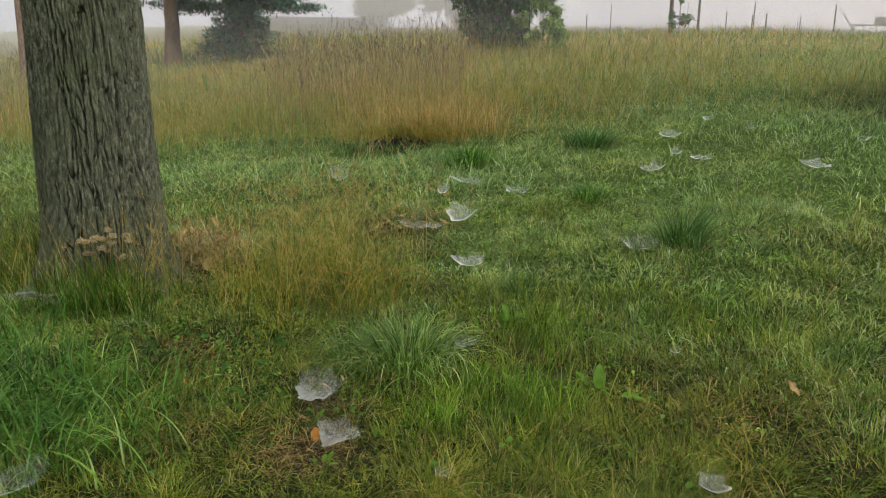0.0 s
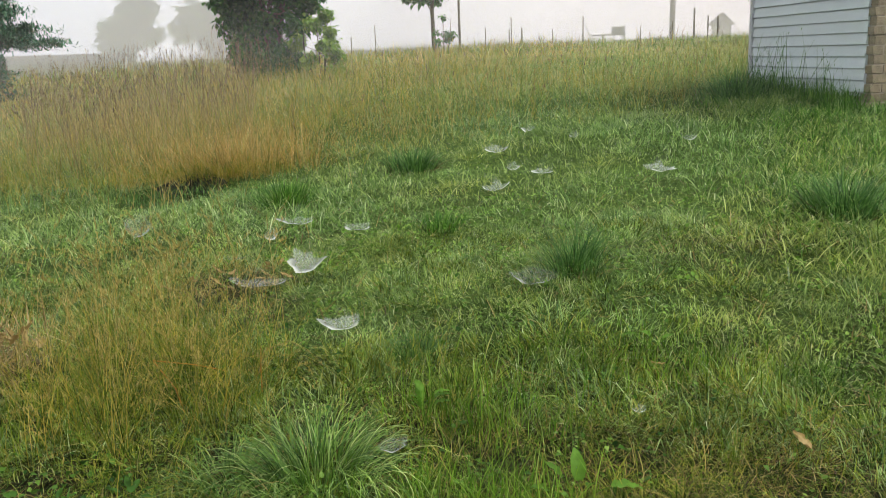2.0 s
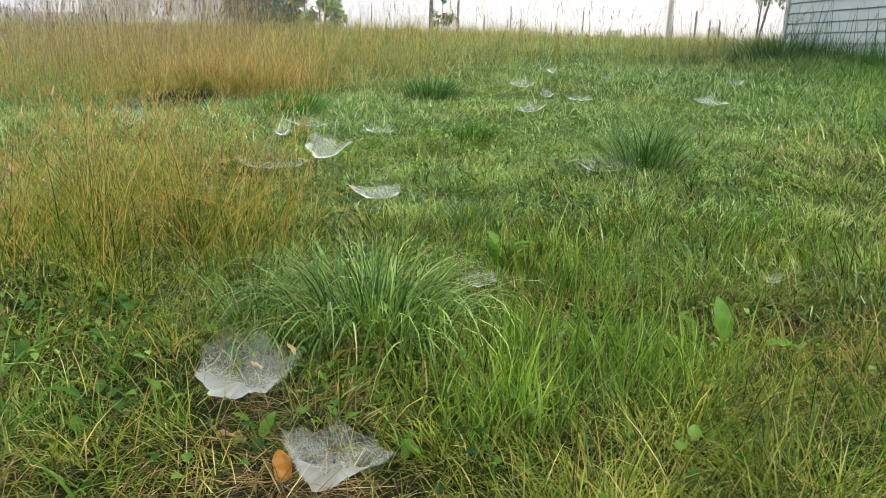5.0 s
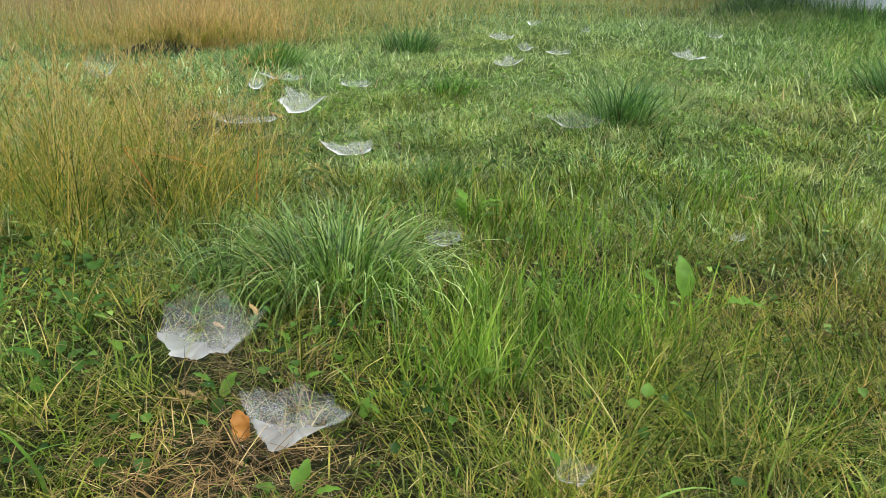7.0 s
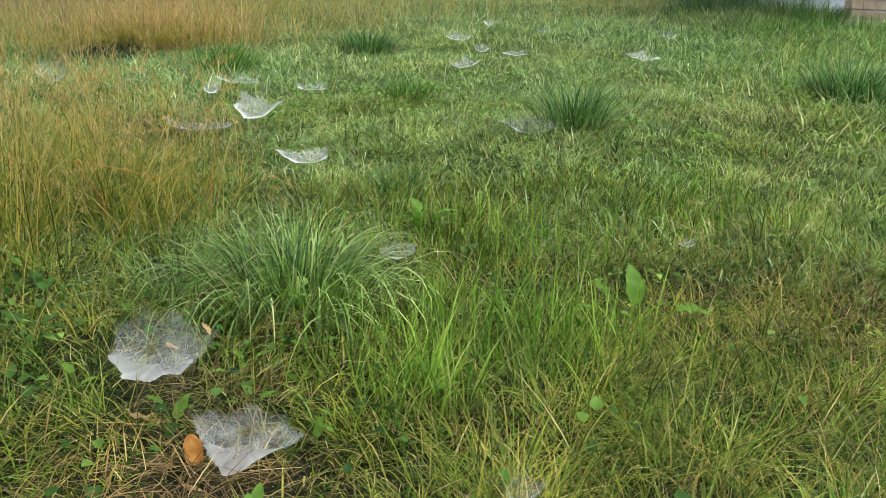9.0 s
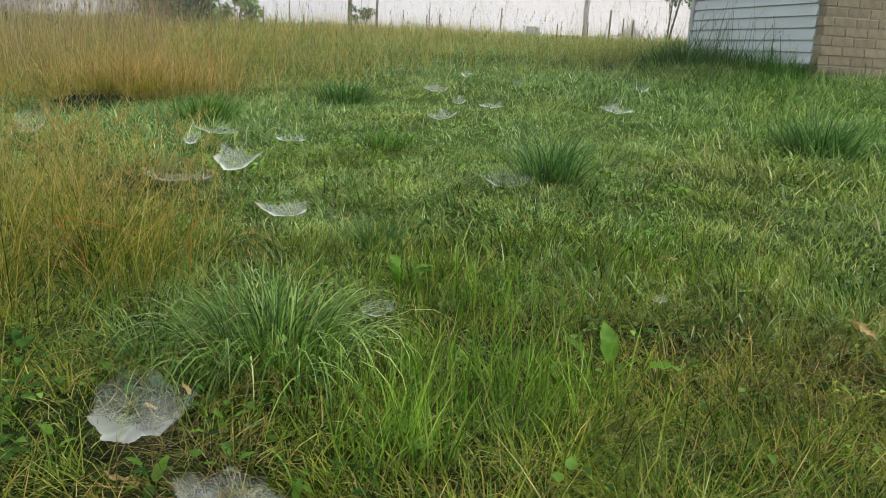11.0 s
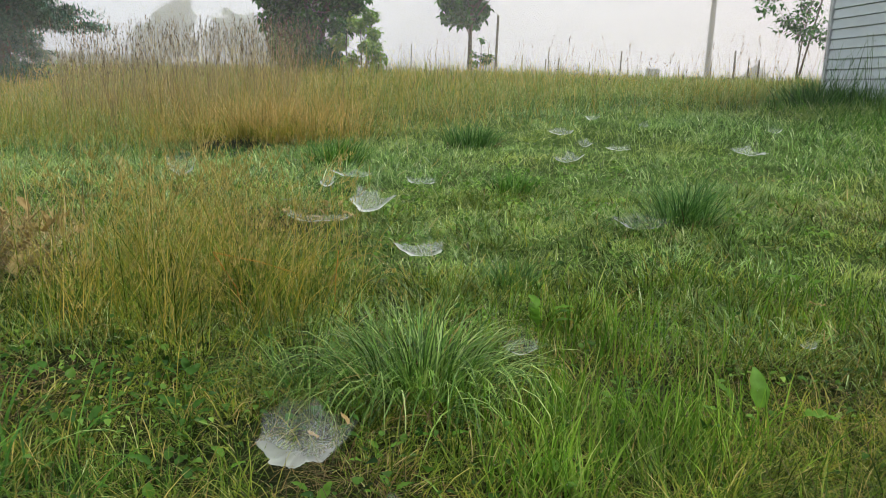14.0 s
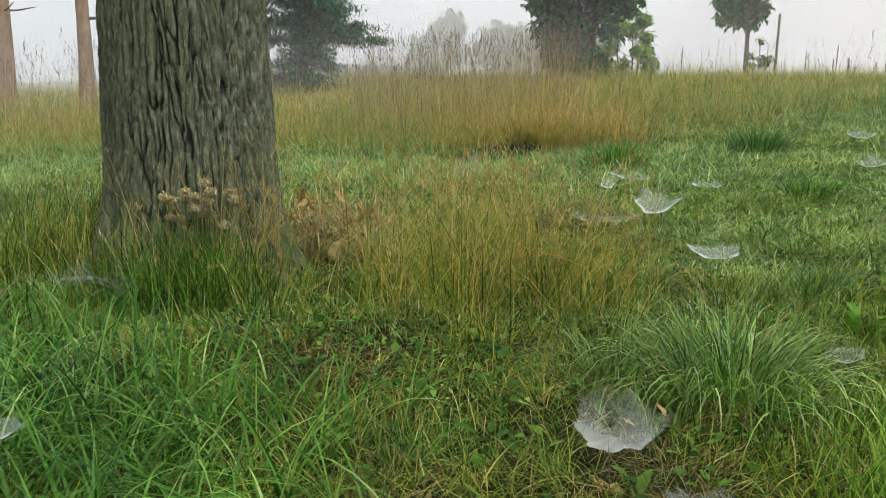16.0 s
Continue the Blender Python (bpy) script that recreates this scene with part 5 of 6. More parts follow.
# ---- fallen leaves ----
def dry_leaf(x, y, h, size, tl, az, label="curled brown fallen leaf in the grass", roll=0.6):
    u, v = np.meshgrid(np.linspace(-1, 1, 9), np.linspace(0, 1, 11))
    half = 0.42 * np.sin(np.pi * np.clip(v, 0.02, 0.98) ** 0.8) ** 0.7 * (1 + 0.18 * np.sin(v * 23 + x * 40) * np.abs(u))
    ang = u * half * 3.4 * roll
    fold = 0.22 * (vnoise(u + x * 31, v * 2.2 + y * 17, 0.42, 51) - 0.5) + 0.10 * (vnoise(u + y * 13, v * 2 + x * 19, 0.18, 52) - 0.5)
    V = np.stack([np.sin(ang) / 3.4, v, (1 - np.cos(ang)) * 0.35 + fold + 0.35 * roll * (v - 0.5) ** 2], -1).reshape(-1, 3) * size
    g = np.arange(99).reshape(11, 9)
    Q = np.stack([g[:-1, :-1], g[:-1, 1:], g[1:, 1:], g[1:, :-1]], -1).reshape(-1, 4)
    ob = thing("fallen_leaf", mesh_np("fallen_leaf", V, Q, smooth=True), M_DRYLEAF, label, "leaf", "fallen leaves")
    ob.matrix_world = Matrix.Translation((x, y, float(land(x, y)) + h)) @ Euler((tl, 0, az)).to_matrix().to_4x4()
    return ob


dry_leaf(-0.19, 0.748, 0.02, 0.046, 0.9, 0.5, "curled orange-brown leaf beside the web", 1.1).data.materials[0] = M_ORANGELEAF
dry_leaf(-0.165, 0.70, 0.01, 0.03, 0.2, 1.5, "small torn tan leaf on the bare thatch", 0.4)
dry_leaf(-0.31, 1.03, 0.07, 0.026, 0.3, 1.3, "small brown leaf caught in the web", 0.5)
dry_leaf(-0.29, 0.88, 0.005, 0.07, 0.05, 1.2, "tan leaf lying under the web", 0.3)
dry_leaf(-0.26, 1.06, 0.09, 0.03, 0.5, 0.9, "yellowed leaf hanging by the tuft", 0.4)
dry_leaf(-1.50, 2.10, 0.20, 0.09, 1.2, 0.4, "orange dry leaf held up in the golden grass", 0.3)
dry_leaf(1.24, 1.62, 0.06, 0.07, 0.5, 0.7, "tan curled leaf in the lawn", 0.5)
dry_leaf(0.9, 2.2, 0.07, 0.05, 0.2, 1.7, "pale fallen leaf in the lawn", 0.3)
lr = np.random.default_rng(33)
for k in range(34):
    dry_leaf(-1.80 + lr.normal(0, 0.11), 2.26 + lr.normal(0, 0.10), lr.uniform(0.04, 0.24), lr.uniform(0.05, 0.095), lr.uniform(-0.2, 1.2), lr.uniform(0, 6.28), "crumpled tan leaf in the heap by the trunk", 0.7)
for k in range(22):
    dry_leaf(-1.28 + lr.normal(0, 0.16), 3.62 + lr.normal(0, 0.12), lr.uniform(0.005, 0.05), lr.uniform(0.05, 0.09), lr.uniform(-0.1, 0.6), lr.uniform(0, 6.28), "brown fallen leaf on the bare patch", 0.4)


def bent_stalk(points, radius, material, label, category="stalk"):
    """A dry stalk, kinked where it broke, with nodes along it."""
    P = np.array(points, float)
    t = np.linspace(0, len(P) - 1, 9 * (len(P) - 1) + 1)
    Q3 = np.stack([np.interp(t, np.arange(len(P)), P[:, k]) for k in range(3)], 1)
    Q3[:, 2] += land(Q3[:, 0], Q3[:, 1])
    rad = radius * (1 - 0.55 * t / t[-1]) * np.where(np.arange(len(t)) % 6 == 3, 1.35, 1.0)
    V, Q = tube(Q3, rad, 7)
    return thing("bent_stalk", mesh_np("bent_stalk", V, Q, smooth=True), material, label, category)


bent_stalk(((-0.83, 1.98, 0), (-0.86, 1.99, 0.10), (-0.94, 2.0, 0.205), (-0.80, 2.04, 0.17), (-0.70, 2.06, 0.14)), 0.0028, M_ORANGELEAF, "broken rust-coloured stalk bent over in the golden grass")
bent_stalk(((-0.60, 2.16, 0), (-0.60, 2.17, 0.10), (-0.595, 2.18, 0.19)), 0.0024, M_ORANGELEAF, "upright rust-coloured stalk beside the grass tuft")
bent_stalk(((-0.66, 2.30, 0.02), (-0.63, 2.30, 0.12), (-0.52, 2.30, 0.155), (-0.44, 2.30, 0.10)), 0.0018, M_DRYSTEM, "pale straw arching over the bare patch")


def arching_blade(x, y, az, length, lean, bow, label):
    """One broad blade that arches over and hangs."""
    V, Q, T = blades(on_land(np.array([x]), np.array([y])), np.array([az]), np.array([length]), np.array([0.0055]), np.array([lean]), np.array([bow]), 12, 2.5, np.array([0.2]))
    thing("arching_grass", mesh_np("arching_grass", V, Q, T, smooth=True), M_TUFT, label, "grass", "arching pale grasses")


arching_blade(0.33, 0.60, 0.25, 0.21, 0.15, 2.1, "broad pale blade arching over the lawn")
arching_blade(0.44, 0.62, 0.1, 0.19, 0.2, 2.2, "broad pale blade bowed to the ground")
arching_blade(-0.05, 0.93, 2.6, 0.13, 0.1, 2.0, "broad pale blade hooked over beside the web")

# ---- dried flowers and stalks by the trunk ----
def flower_clump(x, y):
    ob = tagged(new("dried_flowers"), "clump of dried pale tan flower heads on stalks at the trunk", "dried flowers")
    z0 = float(land(x, y))
    r = np.random.default_rng(44)
    for k in range(20):
        u, v = r.uniform(-0.115, 0.115), r.normal(0, 0.025)
        px, py, ph = 0.75 * u + 0.66 * v, 0.66 * u - 0.75 * v, r.uniform(0.22, 0.36) + 0.05 * (1 - abs(u) / 0.115)
        sv, sq = tube([(px * 0.4, py * 0.4, -0.02), (px * 0.7, py * 0.7, ph * 0.5), (px, py, ph)], [0.002, 0.0017, 0.0012], 5)
        stem = part("stem", mesh_np("stem", sv, sq), M_LUSH, ob)
        n = 230
        d = r.normal(size=(n, 3))
        d /= np.linalg.norm(d, axis=1)[:, None]
        d[:, 2] = d[:, 2] * 0.7 + 0.25
        p = np.array([px, py, ph]) + d * (0.019 * r.random(n) ** 0.6)[:, None]
        V, Q = leaf_cloud(p, r.uniform(0.006, 0.010, n), r.uniform(-0.5, 1.2, n), r, 0.6, 0.2, 0.3, 3)
        part("flower_head", mesh_np("flower_head", V, Q), M_FLOWER, stem, "round dried pale tan flower head")
    ob.location = (x, y, z0)


flower_clump(-1.812, 1.545)
stuff("trunk_grass", [patch_blades(420, [(-1.80, 1.50, 0.22, 0.1, 3), (-1.95, 1.42, 0.3, 0.1, 2), (-1.62, 1.66, 0.14, 0.1, 1)], 0.27, 0.005, 0.10, 0.5, 5)], M_LUSH, "fresh green blades in front of the dried flowers")


def fallen_stick(x, y):
    """A short grey dead branch lying in the grass."""
    V, Q = tube([(-0.14, -0.02, 0.0), (-0.05, 0.0, 0.012), (0.05, 0.012, 0.01), (0.14, 0.02, 0.03)], [0.010, 0.012, 0.010, 0.007], 8, 0.08, 5)
    ob = thing("fallen_stick", mesh_np("fallen_stick", V, Q, smooth=True), M_POST, "grey weathered stick lying in the grass", "stick")
    ob.location = (x, y, float(land(x, y)) + 0.06)


fallen_stick(-2.12, 1.42)


def trunk_stalks():
    n = 150
    a = np.where(rng.random(n) < 0.7, rng.normal(-0.55, 0.3, n), rng.uniform(-2.6, 0.3, n))
    r = rng.uniform(0.34, 0.5, n)
    x, y = TRUNK[0] + r * np.cos(a), TRUNK[1] + r * np.sin(a)
    L = rng.uniform(0.2, 0.55, n)
    return stems_with_heads(x, y, L, 0.0025, np.abs(rng.normal(0.15, 0.12, n)), np.abs(rng.normal(0.4, 0.3, n)), rng.uniform(0.06, 0.12, n), 5, 14, 0.1)


def heap():
    """A loose heap of dead stalks among the dry leaves by the trunk."""
    n = 900
    x, y = -1.80 + rng.normal(0, 0.12, n), 2.26 + rng.normal(0, 0.11, n)
    b = on_land(x, y, 0.0)
    b[:, 2] += rng.uniform(0, 0.2, n)
    return blades(b, rng.uniform(0, 6.28, n), rng.uniform(0.08, 0.22, n), rng.uniform(0.002, 0.006, n), rng.normal(1.3, 0.5, n), rng.uniform(-0.4, 0.9, n), 4, 3.0)


stuff("dead_stalks", [heap()], M_DEADSTALK, "heap of dead brown stalks beside the trunk", "stalks")
st, hd = trunk_stalks()
stuff("dry_stalks", [st, hd], M_PANICLE, "pale dry grass stalks leaning against the trunk", "grass stalks")
stuff("trunk_grass", [patch_blades(2600, [(-1.95, 1.5, 0.5, 0.12, 3), (-2.55, 1.6, 0.35, 0.35, 3), (-2.9, 2.1, 0.6, 0.6, 2), (-1.75, 1.62, 0.12, 0.1, 0.7), (-3.4, 2.6, 0.9, 0.8, 3)], 0.28, 0.0042, 0.14, 0.9, 5)], M_LAWN, "long green grass round the foot of the tree")
def wall_grass():
    """Tall rank grass at the foot of the house wall."""
    n = 1500
    t, off = rng.uniform(-0.08, 1.05, n), np.abs(rng.normal(0, 0.16, n)) + 0.02
    x, y = HOUSE_A.x + (HOUSE_B.x - HOUSE_A.x) * t - off, HOUSE_A.y + (HOUSE_B.y - HOUSE_A.y) * t - 0.3 * off
    ok = outside(x, y)
    x, y = x[ok], y[ok]
    m = len(x)
    return blades(on_land(x, y), rng.uniform(0, 6.28, m), rng.uniform(0.12, 0.36, m), rng.uniform(0.004, 0.008, m), np.abs(rng.normal(0.25, 0.2, m)), np.abs(rng.normal(0.9, 0.5, m)), 4)


# the patches before the wall are darker blades that imitate the house's shade
stuff("tall_grass", [wall_grass(), patch_blades(3600, [(2.5, 5.6, 0.9, 1.6, 3), (2.75, 6.9, 0.7, 0.6, 2), (2.3, 4.3, 0.6, 0.8, 2), (2.2, 7.9, 0.5, 0.8, 1)], 0.19, 0.006, 0.4, 1.3, 4)], M_LUSH, "rank grass along the house wall, dark green partly for shade")
# tall weeds at the house corner
def corner_weeds():
    n = 130
    t = rng.uniform(0, 1, n)
    x = 2.62 + 0.42 * t + rng.normal(-0.12, 0.1, n)
    y = 9.0 - 1.9 * t + rng.normal(0, 0.12, n)
    ok = outside(x, y)
    x, y = x[ok], y[ok]
    m = len(x)
    L = rng.uniform(0.2, 0.72, m)
    return stems_with_heads(x, y, L, 0.005, np.abs(rng.normal(0.12, 0.12, m)), np.abs(rng.normal(0.5, 0.4, m)), rng.uniform(0.06, 0.12, m), 5, 5)


st, hd = corner_weeds()
stuff("tall_weeds", [st, hd], M_DEEP, "tall dark weeds and grass against the siding", "weeds")
tuft(2.40, 8.3, 0.75, 0.52, 480, M_DEEP, "dark green weedy clump at the house corner", 0.009, 1.5, 0.3)


# ---- trees and shrubs in the mist ----
def limb(p0, p1, r0, r1, bend, r, n=6):
    t = np.linspace(0, 1, n)[:, None]
    p0, p1 = np.array(p0, float), np.array(p1, float)
    mid = r.normal(0, bend, 3)
    return tube(p0 + (p1 - p0) * t + np.sin(t * np.pi) * mid, np.linspace(r0, r1, n), 7, 0.04)


def leafy_tree(name, x, y, height, crown_w, crown_lo, trunk_r, leaves, size, material, label, stems=1, category="tree", lumps=14, seed=0, gap=0.0):
    r = np.random.default_rng(900 + seed)
    z0 = float(land(x, y))
    ob = tagged(new(name), label, category)
    ob.location = (x, y, z0 - 0.05)
    wood, cz = [], (crown_lo + height) / 2
    cent = []
    for k in range(stems):
        a = r.uniform(0, 6.28)
        lean = 0.0 if stems == 1 else crown_w * 0.28
        top = (lean * math.cos(a), lean * math.sin(a), height * r.uniform(0.8, 0.92))
        wood.append(limb((0.05 * math.cos(a) * (stems > 1), 0.05 * math.sin(a) * (stems > 1), 0), top, trunk_r, trunk_r * 0.25, 0.05, r, 9))
    while len(cent) < lumps:
        v = r.uniform(-1, 1, 3)
        if np.linalg.norm(v) < 1:
            q = np.array([v[0] * crown_w / 2, v[1] * crown_w / 2, cz + v[2] * (height - crown_lo) / 2])
            cent.append(q)
            s = q[2] * r.uniform(0.5, 0.8)
            wood.append(limb((0, 0, max(s, crown_lo * 0.7)), q, trunk_r * 0.35, trunk_r * 0.08, 0.06, r, 5))
    V, Q = merge(wood)
    part("trunk", mesh_np("trunk", V, Q, smooth=True), M_TWIG, ob)
    C = np.array(cent)
    k = r.integers(0, len(C), leaves)
    rad = crown_w * r.uniform(0.16, 0.24, len(C))
    d = r.normal(size=(leaves, 3))
    d /= np.linalg.norm(d, axis=1)[:, None]
    P = C[k] + d * (rad[k] * r.random(leaves) ** 0.5)[:, None] * np.array([1, 1, 0.8])
    V, Q = leaf_cloud(P, size * r.uniform(0.6, 1.3, leaves), r.normal(-0.3, 0.6, leaves), r, 0.75, 0.2, 0.3, 3)
    part("crown", mesh_np("crown", V, Q), material, ob)
    return ob


def needle_fans(starts, ends, n_per, length, width, r):
    """Needle sprays along boughs."""
    out = []
    for a, b in zip(starts, ends):
        t = (r.uniform(0.01, 1, n_per) ** 0.75)[:, None]
        P = a + (b - a) * t + r.normal(0, 0.03, (n_per, 3))
        az = math.atan2(*(b - a)[[1, 0]]) + r.normal(0, 0.9, n_per)
        out.append(blades(P, az, length * r.uniform(0.5, 1.2, n_per), np.full(n_per, width), r.normal(1.35, 0.35, n_per), r.uniform(-0.3, 0.5, n_per), 2))
    return join3(out)


def conifer(name, x, y, height, width, lo, trunk_r, label, whorls, per, needles, nlen, droop, seed, trunk_mat, pine=False):
    r = np.random.default_rng(1200 + seed)
    ob = tagged(new(name), label, "tree")
    ob.location = (x, y, float(land(x, y)) - 0.05)
    V, Q = tube([(0, 0, 0), (0.03, 0, height * 0.5), (0, 0.02, height)], [trunk_r, trunk_r * 0.7, trunk_r * 0.1], 10, 0.05)
    part("trunk", mesh_np("trunk", V, Q, smooth=True), trunk_mat, ob)
    S, E, wood = [], [], []
    for w in range(whorls):
        f = w / max(1, whorls - 1)
        z = lo + (height - lo) * f ** 1.05
        rad = width / 2 * ((1 - f) * 0.95 + 0.06 if not pine else (0.6 + 0.4 * math.sin(f * 2.6 + 0.4)))
        for k in range(per):
            a = r.uniform(0, 6.28)
            L = rad * r.uniform(0.7, 1.1)
            s = np.array([0, 0, z + r.normal(0, 0.05)])
            e = np.array([L * math.cos(a), L * math.sin(a), z - droop * L + r.normal(0, 0.06)])
            S.append(s)
            E.append(e)
            wood.append(limb(s, e, max(0.012, trunk_r * 0.18), 0.005, 0.03, r, 4))
            if pine:
                for q in range(4):
                    m = s + (e - s) * r.uniform(0.5, 1.0)
                    S.append(m)
                    E.append(m + r.normal(0, 0.3, 3) * np.array([1, 1, 0.35]))
    V, Q = merge(wood)
    part("branches", mesh_np("branches", V, Q), M_TWIG, ob)
    if pine:
        # flat pads of needle tufts towards the end of every bough
        S, E = np.array(S), np.array(E)
        k = np.repeat(np.arange(len(S)), np.where(E[:, 2] < 3.6, 7, 2))
        c = S[k] + (E - S)[k] * r.uniform(0.45, 1.05, len(k))[:, None] + r.normal(0, 1, (len(k), 3)) * np.array([0.13, 0.13, 0.04])
        q = np.repeat(c, 24, axis=0) + r.normal(0, 1, (len(c) * 24, 3)) * np.array([0.13, 0.13, 0.05])
        m = len(q)
        V, Q, T = blades(q, r.uniform(0, 6.28, m), nlen * r.uniform(0.6, 1.2, m), np.full(m, nlen * 0.3), r.normal(1.0, 0.45, m), r.uniform(-0.3, 0.4, m), 2)
    else:
        V, Q, T = needle_fans(S, E, needles, nlen, nlen * 0.26, r)
    part("foliage", mesh_np("foliage", V, Q, T), M_NEEDLE, ob)
    return ob


def bare_pine(x, y, radius, height, lean, label, stubs, seed):
    r = np.random.default_rng(1500 + seed)
    ob = tagged(new("pine_tree"), label, "tree", "bare pine trunks at the field edge")
    ob.location = (x, y, float(land(x, y)) - 0.05)
    t = np.linspace(0, 1, 14)
    P = np.stack([lean[0] * t * height + 0.03 * np.sin(t * 9), lean[1] * t * height, t * height], 1)
    V, Q = tube(P, radius * (1.0 - 0.35 * t + 0.35 * np.exp(-t * 14)), 14, 0.04, seed)
    part("trunk", mesh_np("trunk", V, Q, smooth=True), M_PINEBARK, ob)
    for k in range(stubs):
        z = r.uniform(1.2, height * 0.9)
        a = r.uniform(0, 6.28)
        b = np.array([lean[0] * z, lean[1] * z, z])
        L = r.uniform(0.3, 0.9)
        V, Q = tube([b, b + np.array([math.cos(a) * L * 0.5, math.sin(a) * L * 0.5, 0.05]), b + np.array([math.cos(a) * L, math.sin(a) * L, r.uniform(-0.05, 0.2)])], [0.03, 0.02, 0.008], 6)
        part("branch_stub", mesh_np("branch_stub", V, Q), M_TWIG, ob)


bare_pine(-15.75, 11.45, 0.20, 7.0, (-0.09, 0.07), "bare reddish pine trunk with dead branch stubs", 8, 1)
bare_pine(-16.4, 14.1, 0.17, 7.0, (-0.11, 0.09), "bare reddish pine trunk leaning slightly in the mist", 8, 2)
bare_pine(-14.5, 17.1, 0.19, 7.0, (-0.02, 0.03), "grey pine trunk in the mist", 5, 3)
conifer("spruce_tree", -12.35, 17.2, 2.3, 2.8, 0.05, 0.06, "small blue-green spruce standing in the tall grass", 19, 12, 120, 0.16, 0.16, 1, M_TWIG)
conifer("pine_tree", -13.5, 18.6, 6.5, 5.0, 1.3, 0.10, "dark green pine with spreading long-needled boughs", 14, 6, 130, 0.15, -0.03, 2, M_PINEBARK, True)
leafy_tree("leafy_tree", -5.45, 17.4, 3.9, 2.15, 0.0, 0.05, 15000, 0.13, M_TREELEAF, "bushy dark green many-stemmed tree at the meadow edge", 5, lumps=40, seed=1)
leafy_tree("shrub", -4.15, 16.6, 1.6, 0.95, 0.1, 0.02, 1700, 0.10, M_LIGHTLEAF, "light green young shrub beside the bushy tree", 4, "shrub", 10, 2)
leafy_tree("young_tree", -4.04, 33.5, 5.4, 3.1, 2.0, 0.10, 4200, 0.27, M_TREELEAF, "young round-crowned maple with a straight thin trunk", 1, lumps=22, seed=3)
leafy_tree("shrub", -3.15, 29.6, 1.5, 0.8, 0.3, 0.02, 220, 0.13, M_TREELEAF, "small thin shrub beside the young maple", 2, "shrub", 9, 4)
leafy_tree("small_tree", 5.97, 24.2, 3.1, 2.0, 0.9, 0.03, 800, 0.13, M_TREELEAF, "small sparse fruit tree beyond the house corner", 3, lumps=14, seed=5)
leafy_tree("far_tree", -33.5, 67, 5.7, 5.0, 0.6, 0.3, 2600, 0.6, M_TREELEAF, "large tree faint in the fog", 1, lumps=26, seed=6)
leafy_tree("far_tree", -27.5, 70, 4.6, 6.0, 1.0, 0.3, 1800, 0.7, M_TREELEAF, "rounded tree faint in the fog", 1, lumps=20, seed=7)
leafy_tree("far_tree", -20.5, 66, 6.0, 5.0, 1.0, 0.3, 1200, 0.7, M_TREELEAF, "pale tree behind the bushy tree in the fog", 1, lumps=16, seed=8)


# ---- posts, poles and far things ----
def post(name, x, y, top, r, label, material=M_POST, lean=(0, 0), group="field posts"):
    z0 = float(land(x, y)) - 0.3
    h = top - z0
    V, Q = tube([(0, 0, 0), (lean[0] * h * 0.5, lean[1] * h * 0.5, h * 0.5), (lean[0] * h, lean[1] * h, h)], [r, r * 0.97, r * 0.9], 9, 0.03)
    n = len(V)
    V = np.concatenate([V, [V[-9:].mean(0) + np.array([0, 0, r * 0.15])]])
    T = np.stack([n - 9 + np.arange(9), n - 9 + (np.arange(9) + 1) % 9, np.full(9, n)], 1)
    ob = thing(name, mesh_np(name, V, Q, T), material, label, "pole" if "pole" in name else "post", group)
    ob.location = (x, y, z0)
    return ob


post("pole", -3.0, 33.3, 3.6, 0.05, "thin tall wooden pole by the young maple", group="")
for x, y, top, r in ((-2.0, 33.5, 2.15, 0.02), (-1.1, 34, 2.05, 0.025), (-0.95, 32.5, 2.45, 0.02), (-0.6, 34, 2.1, 0.03), (1.75, 33, 2.4, 0.025), (3.9, 33, 1.95, 0.02), (5.7, 32, 2.5, 0.035), (6.1, 31.5, 2.2, 0.025), (6.35, 31, 2.15, 0.035), (5.2, 34, 2.1, 0.02), (-6.3, 33, 2.4, 0.02), (-7.5, 34, 2.0, 0.025), (0.6, 34, 2.0, 0.018)):
    post("fence_post", x, y, top, r, "thin weathered fence post showing over the meadow crest")
post("utility_pole", 7.2, 49.0, 11.0, 0.15, "tall wooden utility pole faint in the fog", lean=(0.012, 0), group="")


def cart(x, y):
    z0 = float(land(x, y))
    ob = tagged(new("field_cart"), "small cart with a grey box on a low frame", "cart")
    m = Matrix.Translation((x, y, z0))
    part("deck", box_bm((1.9, 0.9, 0.06), (0, 0, 0.53), 0.01, m), M_POST, ob)
    part("box", box_bm((0.72, 0.6, 0.40), (0.55, 0, 0.76), 0.03, m), M_METAL, ob)
    for dx in (-0.85, -0.3, 0.3, 0.85):
        part("leg", box_bm((0.07, 0.07, 0.6), (dx, -0.3, 0.22), 0.01, m), M_POST, ob)
    part("handle", box_bm((0.05, 0.05, 0.7), (0, 0, 0.35), 0.01, m @ Matrix.Translation((-0.93, 0, 0.53)) @ Matrix.Rotation(-0.6, 4, "Y")), M_POST, ob)


cart(3.7, 48.5)


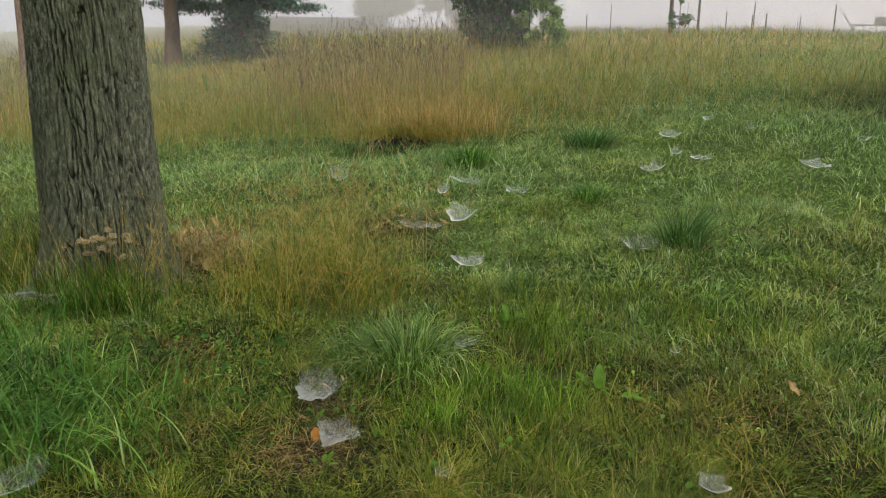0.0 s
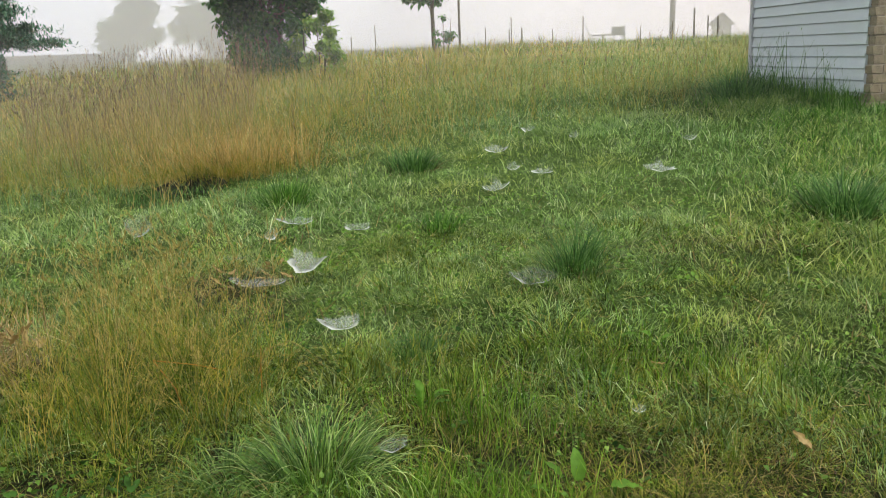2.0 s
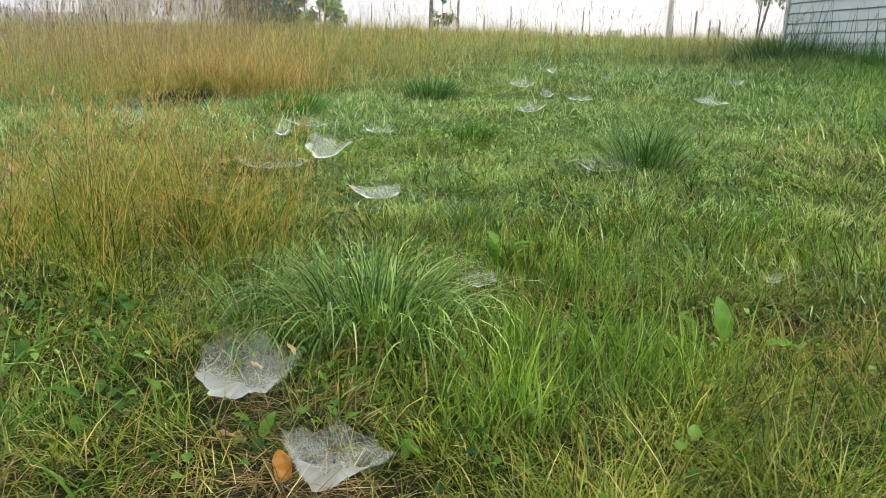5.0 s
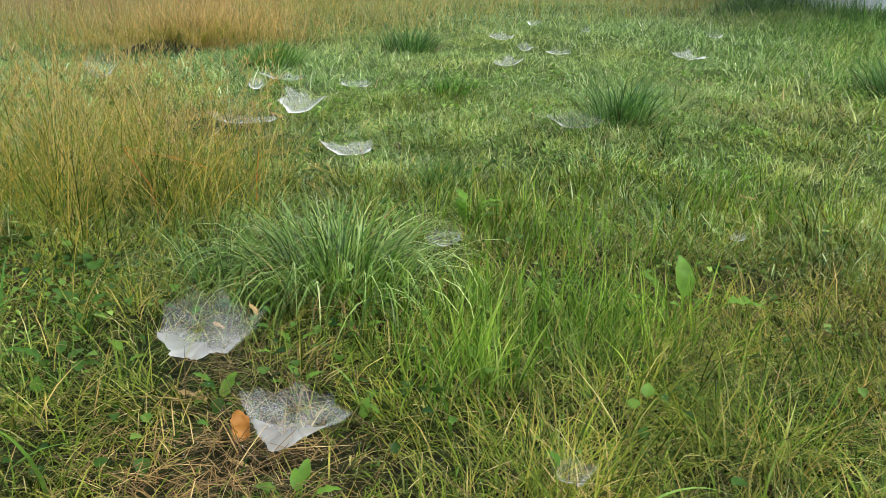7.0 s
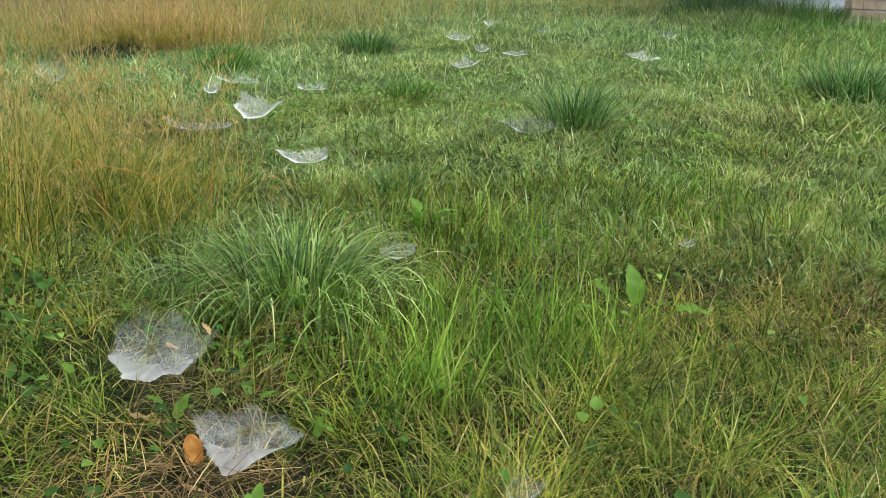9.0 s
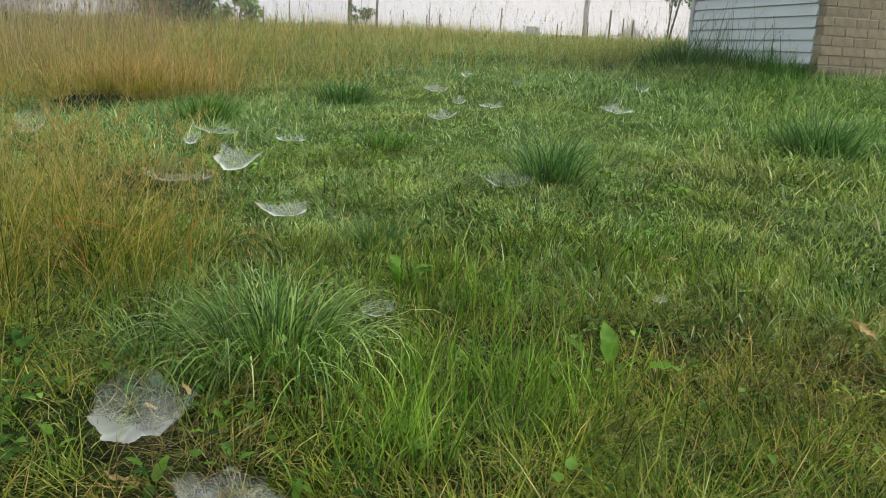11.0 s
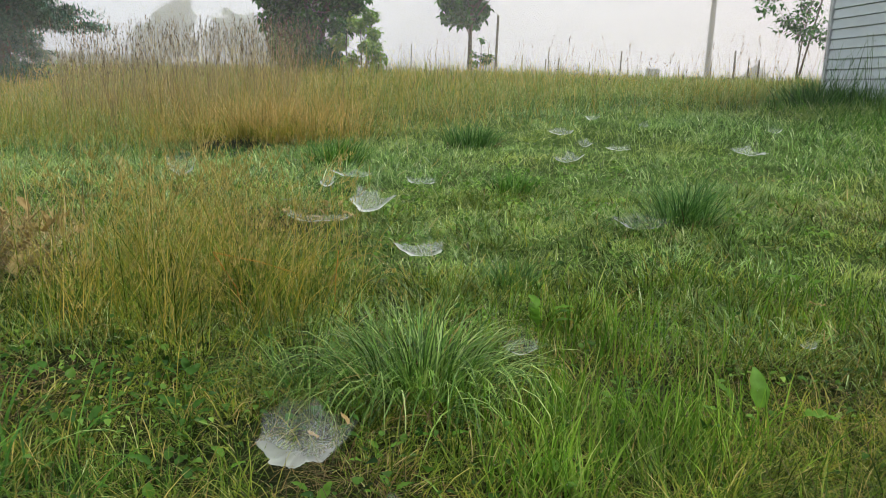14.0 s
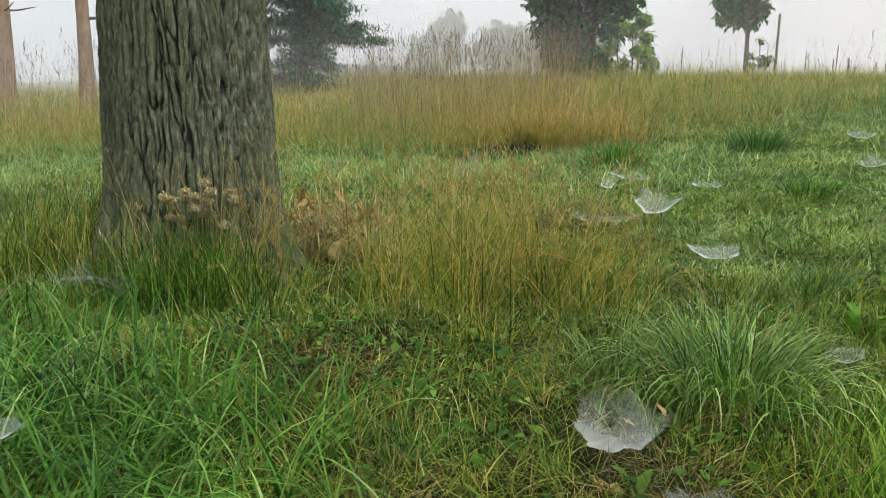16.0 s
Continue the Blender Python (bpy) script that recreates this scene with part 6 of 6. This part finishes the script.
def far_shed(x, y, w, d, h, yaw, label, rise=0.6):
    z0 = float(land(x, y)) - 0.2
    ob = tagged(new("far_shed"), label, "shed")
    m = Matrix.Translation((x, y, z0)) @ Matrix.Rotation(yaw, 4, "Z")
    part("wall", box_bm((w, d, h), (0, 0, h / 2), 0.0, m), M_TRIM, ob)
    bm = bmesh.new()
    c = [bm.verts.new(m @ Vector(p)) for p in ((-w / 2 - 0.2, -d / 2 - 0.3, h), (w / 2 + 0.2, -d / 2 - 0.3, h), (w / 2 + 0.2, d / 2 + 0.3, h), (-w / 2 - 0.2, d / 2 + 0.3, h), (-w / 2 - 0.2, 0, h + rise), (w / 2 + 0.2, 0, h + rise))]
    for f in ((0, 1, 5, 4), (2, 3, 4, 5), (0, 4, 3), (1, 2, 5), (3, 2, 1, 0)):
        bm.faces.new([c[i] for i in f])
    part("roof", bm, M_ROOF, ob)


far_shed(-28.5, 48, 6.5, 3.0, 0.5, 0.55, "long low shed roof faint in the fog", 0.5)
far_shed(12.3, 62, 1.7, 1.3, 2.0, 1.4, "small pale gabled shed faint in the fog", 0.9)

# ---- boards and bricks of the house ----
lm = lap_mesh()
for k in range(int((TOP - WALL_Z0) / LAP)):
    ob = new("siding_board", lm)
    ob.parent = house_wall
    ob.matrix_world = HM @ Matrix.Translation((0, 0, WALL_Z0 + k * LAP))

brick_wall = part("brick_backing", box_bm((0.08, 5.96, TOP - 0.35), (W_LEN + 0.0505, 3.0, (TOP + 0.35) / 2), 0, HM), M_MORTAR, house, "tan mortar bed of the brick front")


def brick_mesh(length, name="brick"):
    bm = box_bm((0.09, length, 0.070), (0, 0, 0), 0.004)
    for v in bm.verts:
        v.co += Vector((rng.normal(0, 0.0015), rng.normal(0, 0.0015), rng.normal(0, 0.001)))
    me = bpy.data.meshes.new(name)
    bm.to_mesh(me)
    bm.free()
    me.materials.append(M_BRICK)
    return me


BR = [brick_mesh(0.205) for _ in range(4)]
BH = [brick_mesh(0.098) for _ in range(2)]
for c in range(26):
    z = 0.42 + c * 0.080
    b = 0.004 + (0.0 if c % 2 else 0.014)
    if c % 2:
        spans = [(b, 0.098)]
        b += 0.108
    else:
        spans = []
    while b < 2.0:
        spans.append((b, 0.205))
        b += 0.215
    for s, ln in spans:
        ob = new("brick", (BH if ln < 0.15 else BR)[int(rng.integers(0, 2))])
        ob.parent = brick_wall
        ob.matrix_world = HM @ Matrix.Translation((W_LEN + 0.052 + rng.normal(0, 0.0015), s + ln / 2, z))
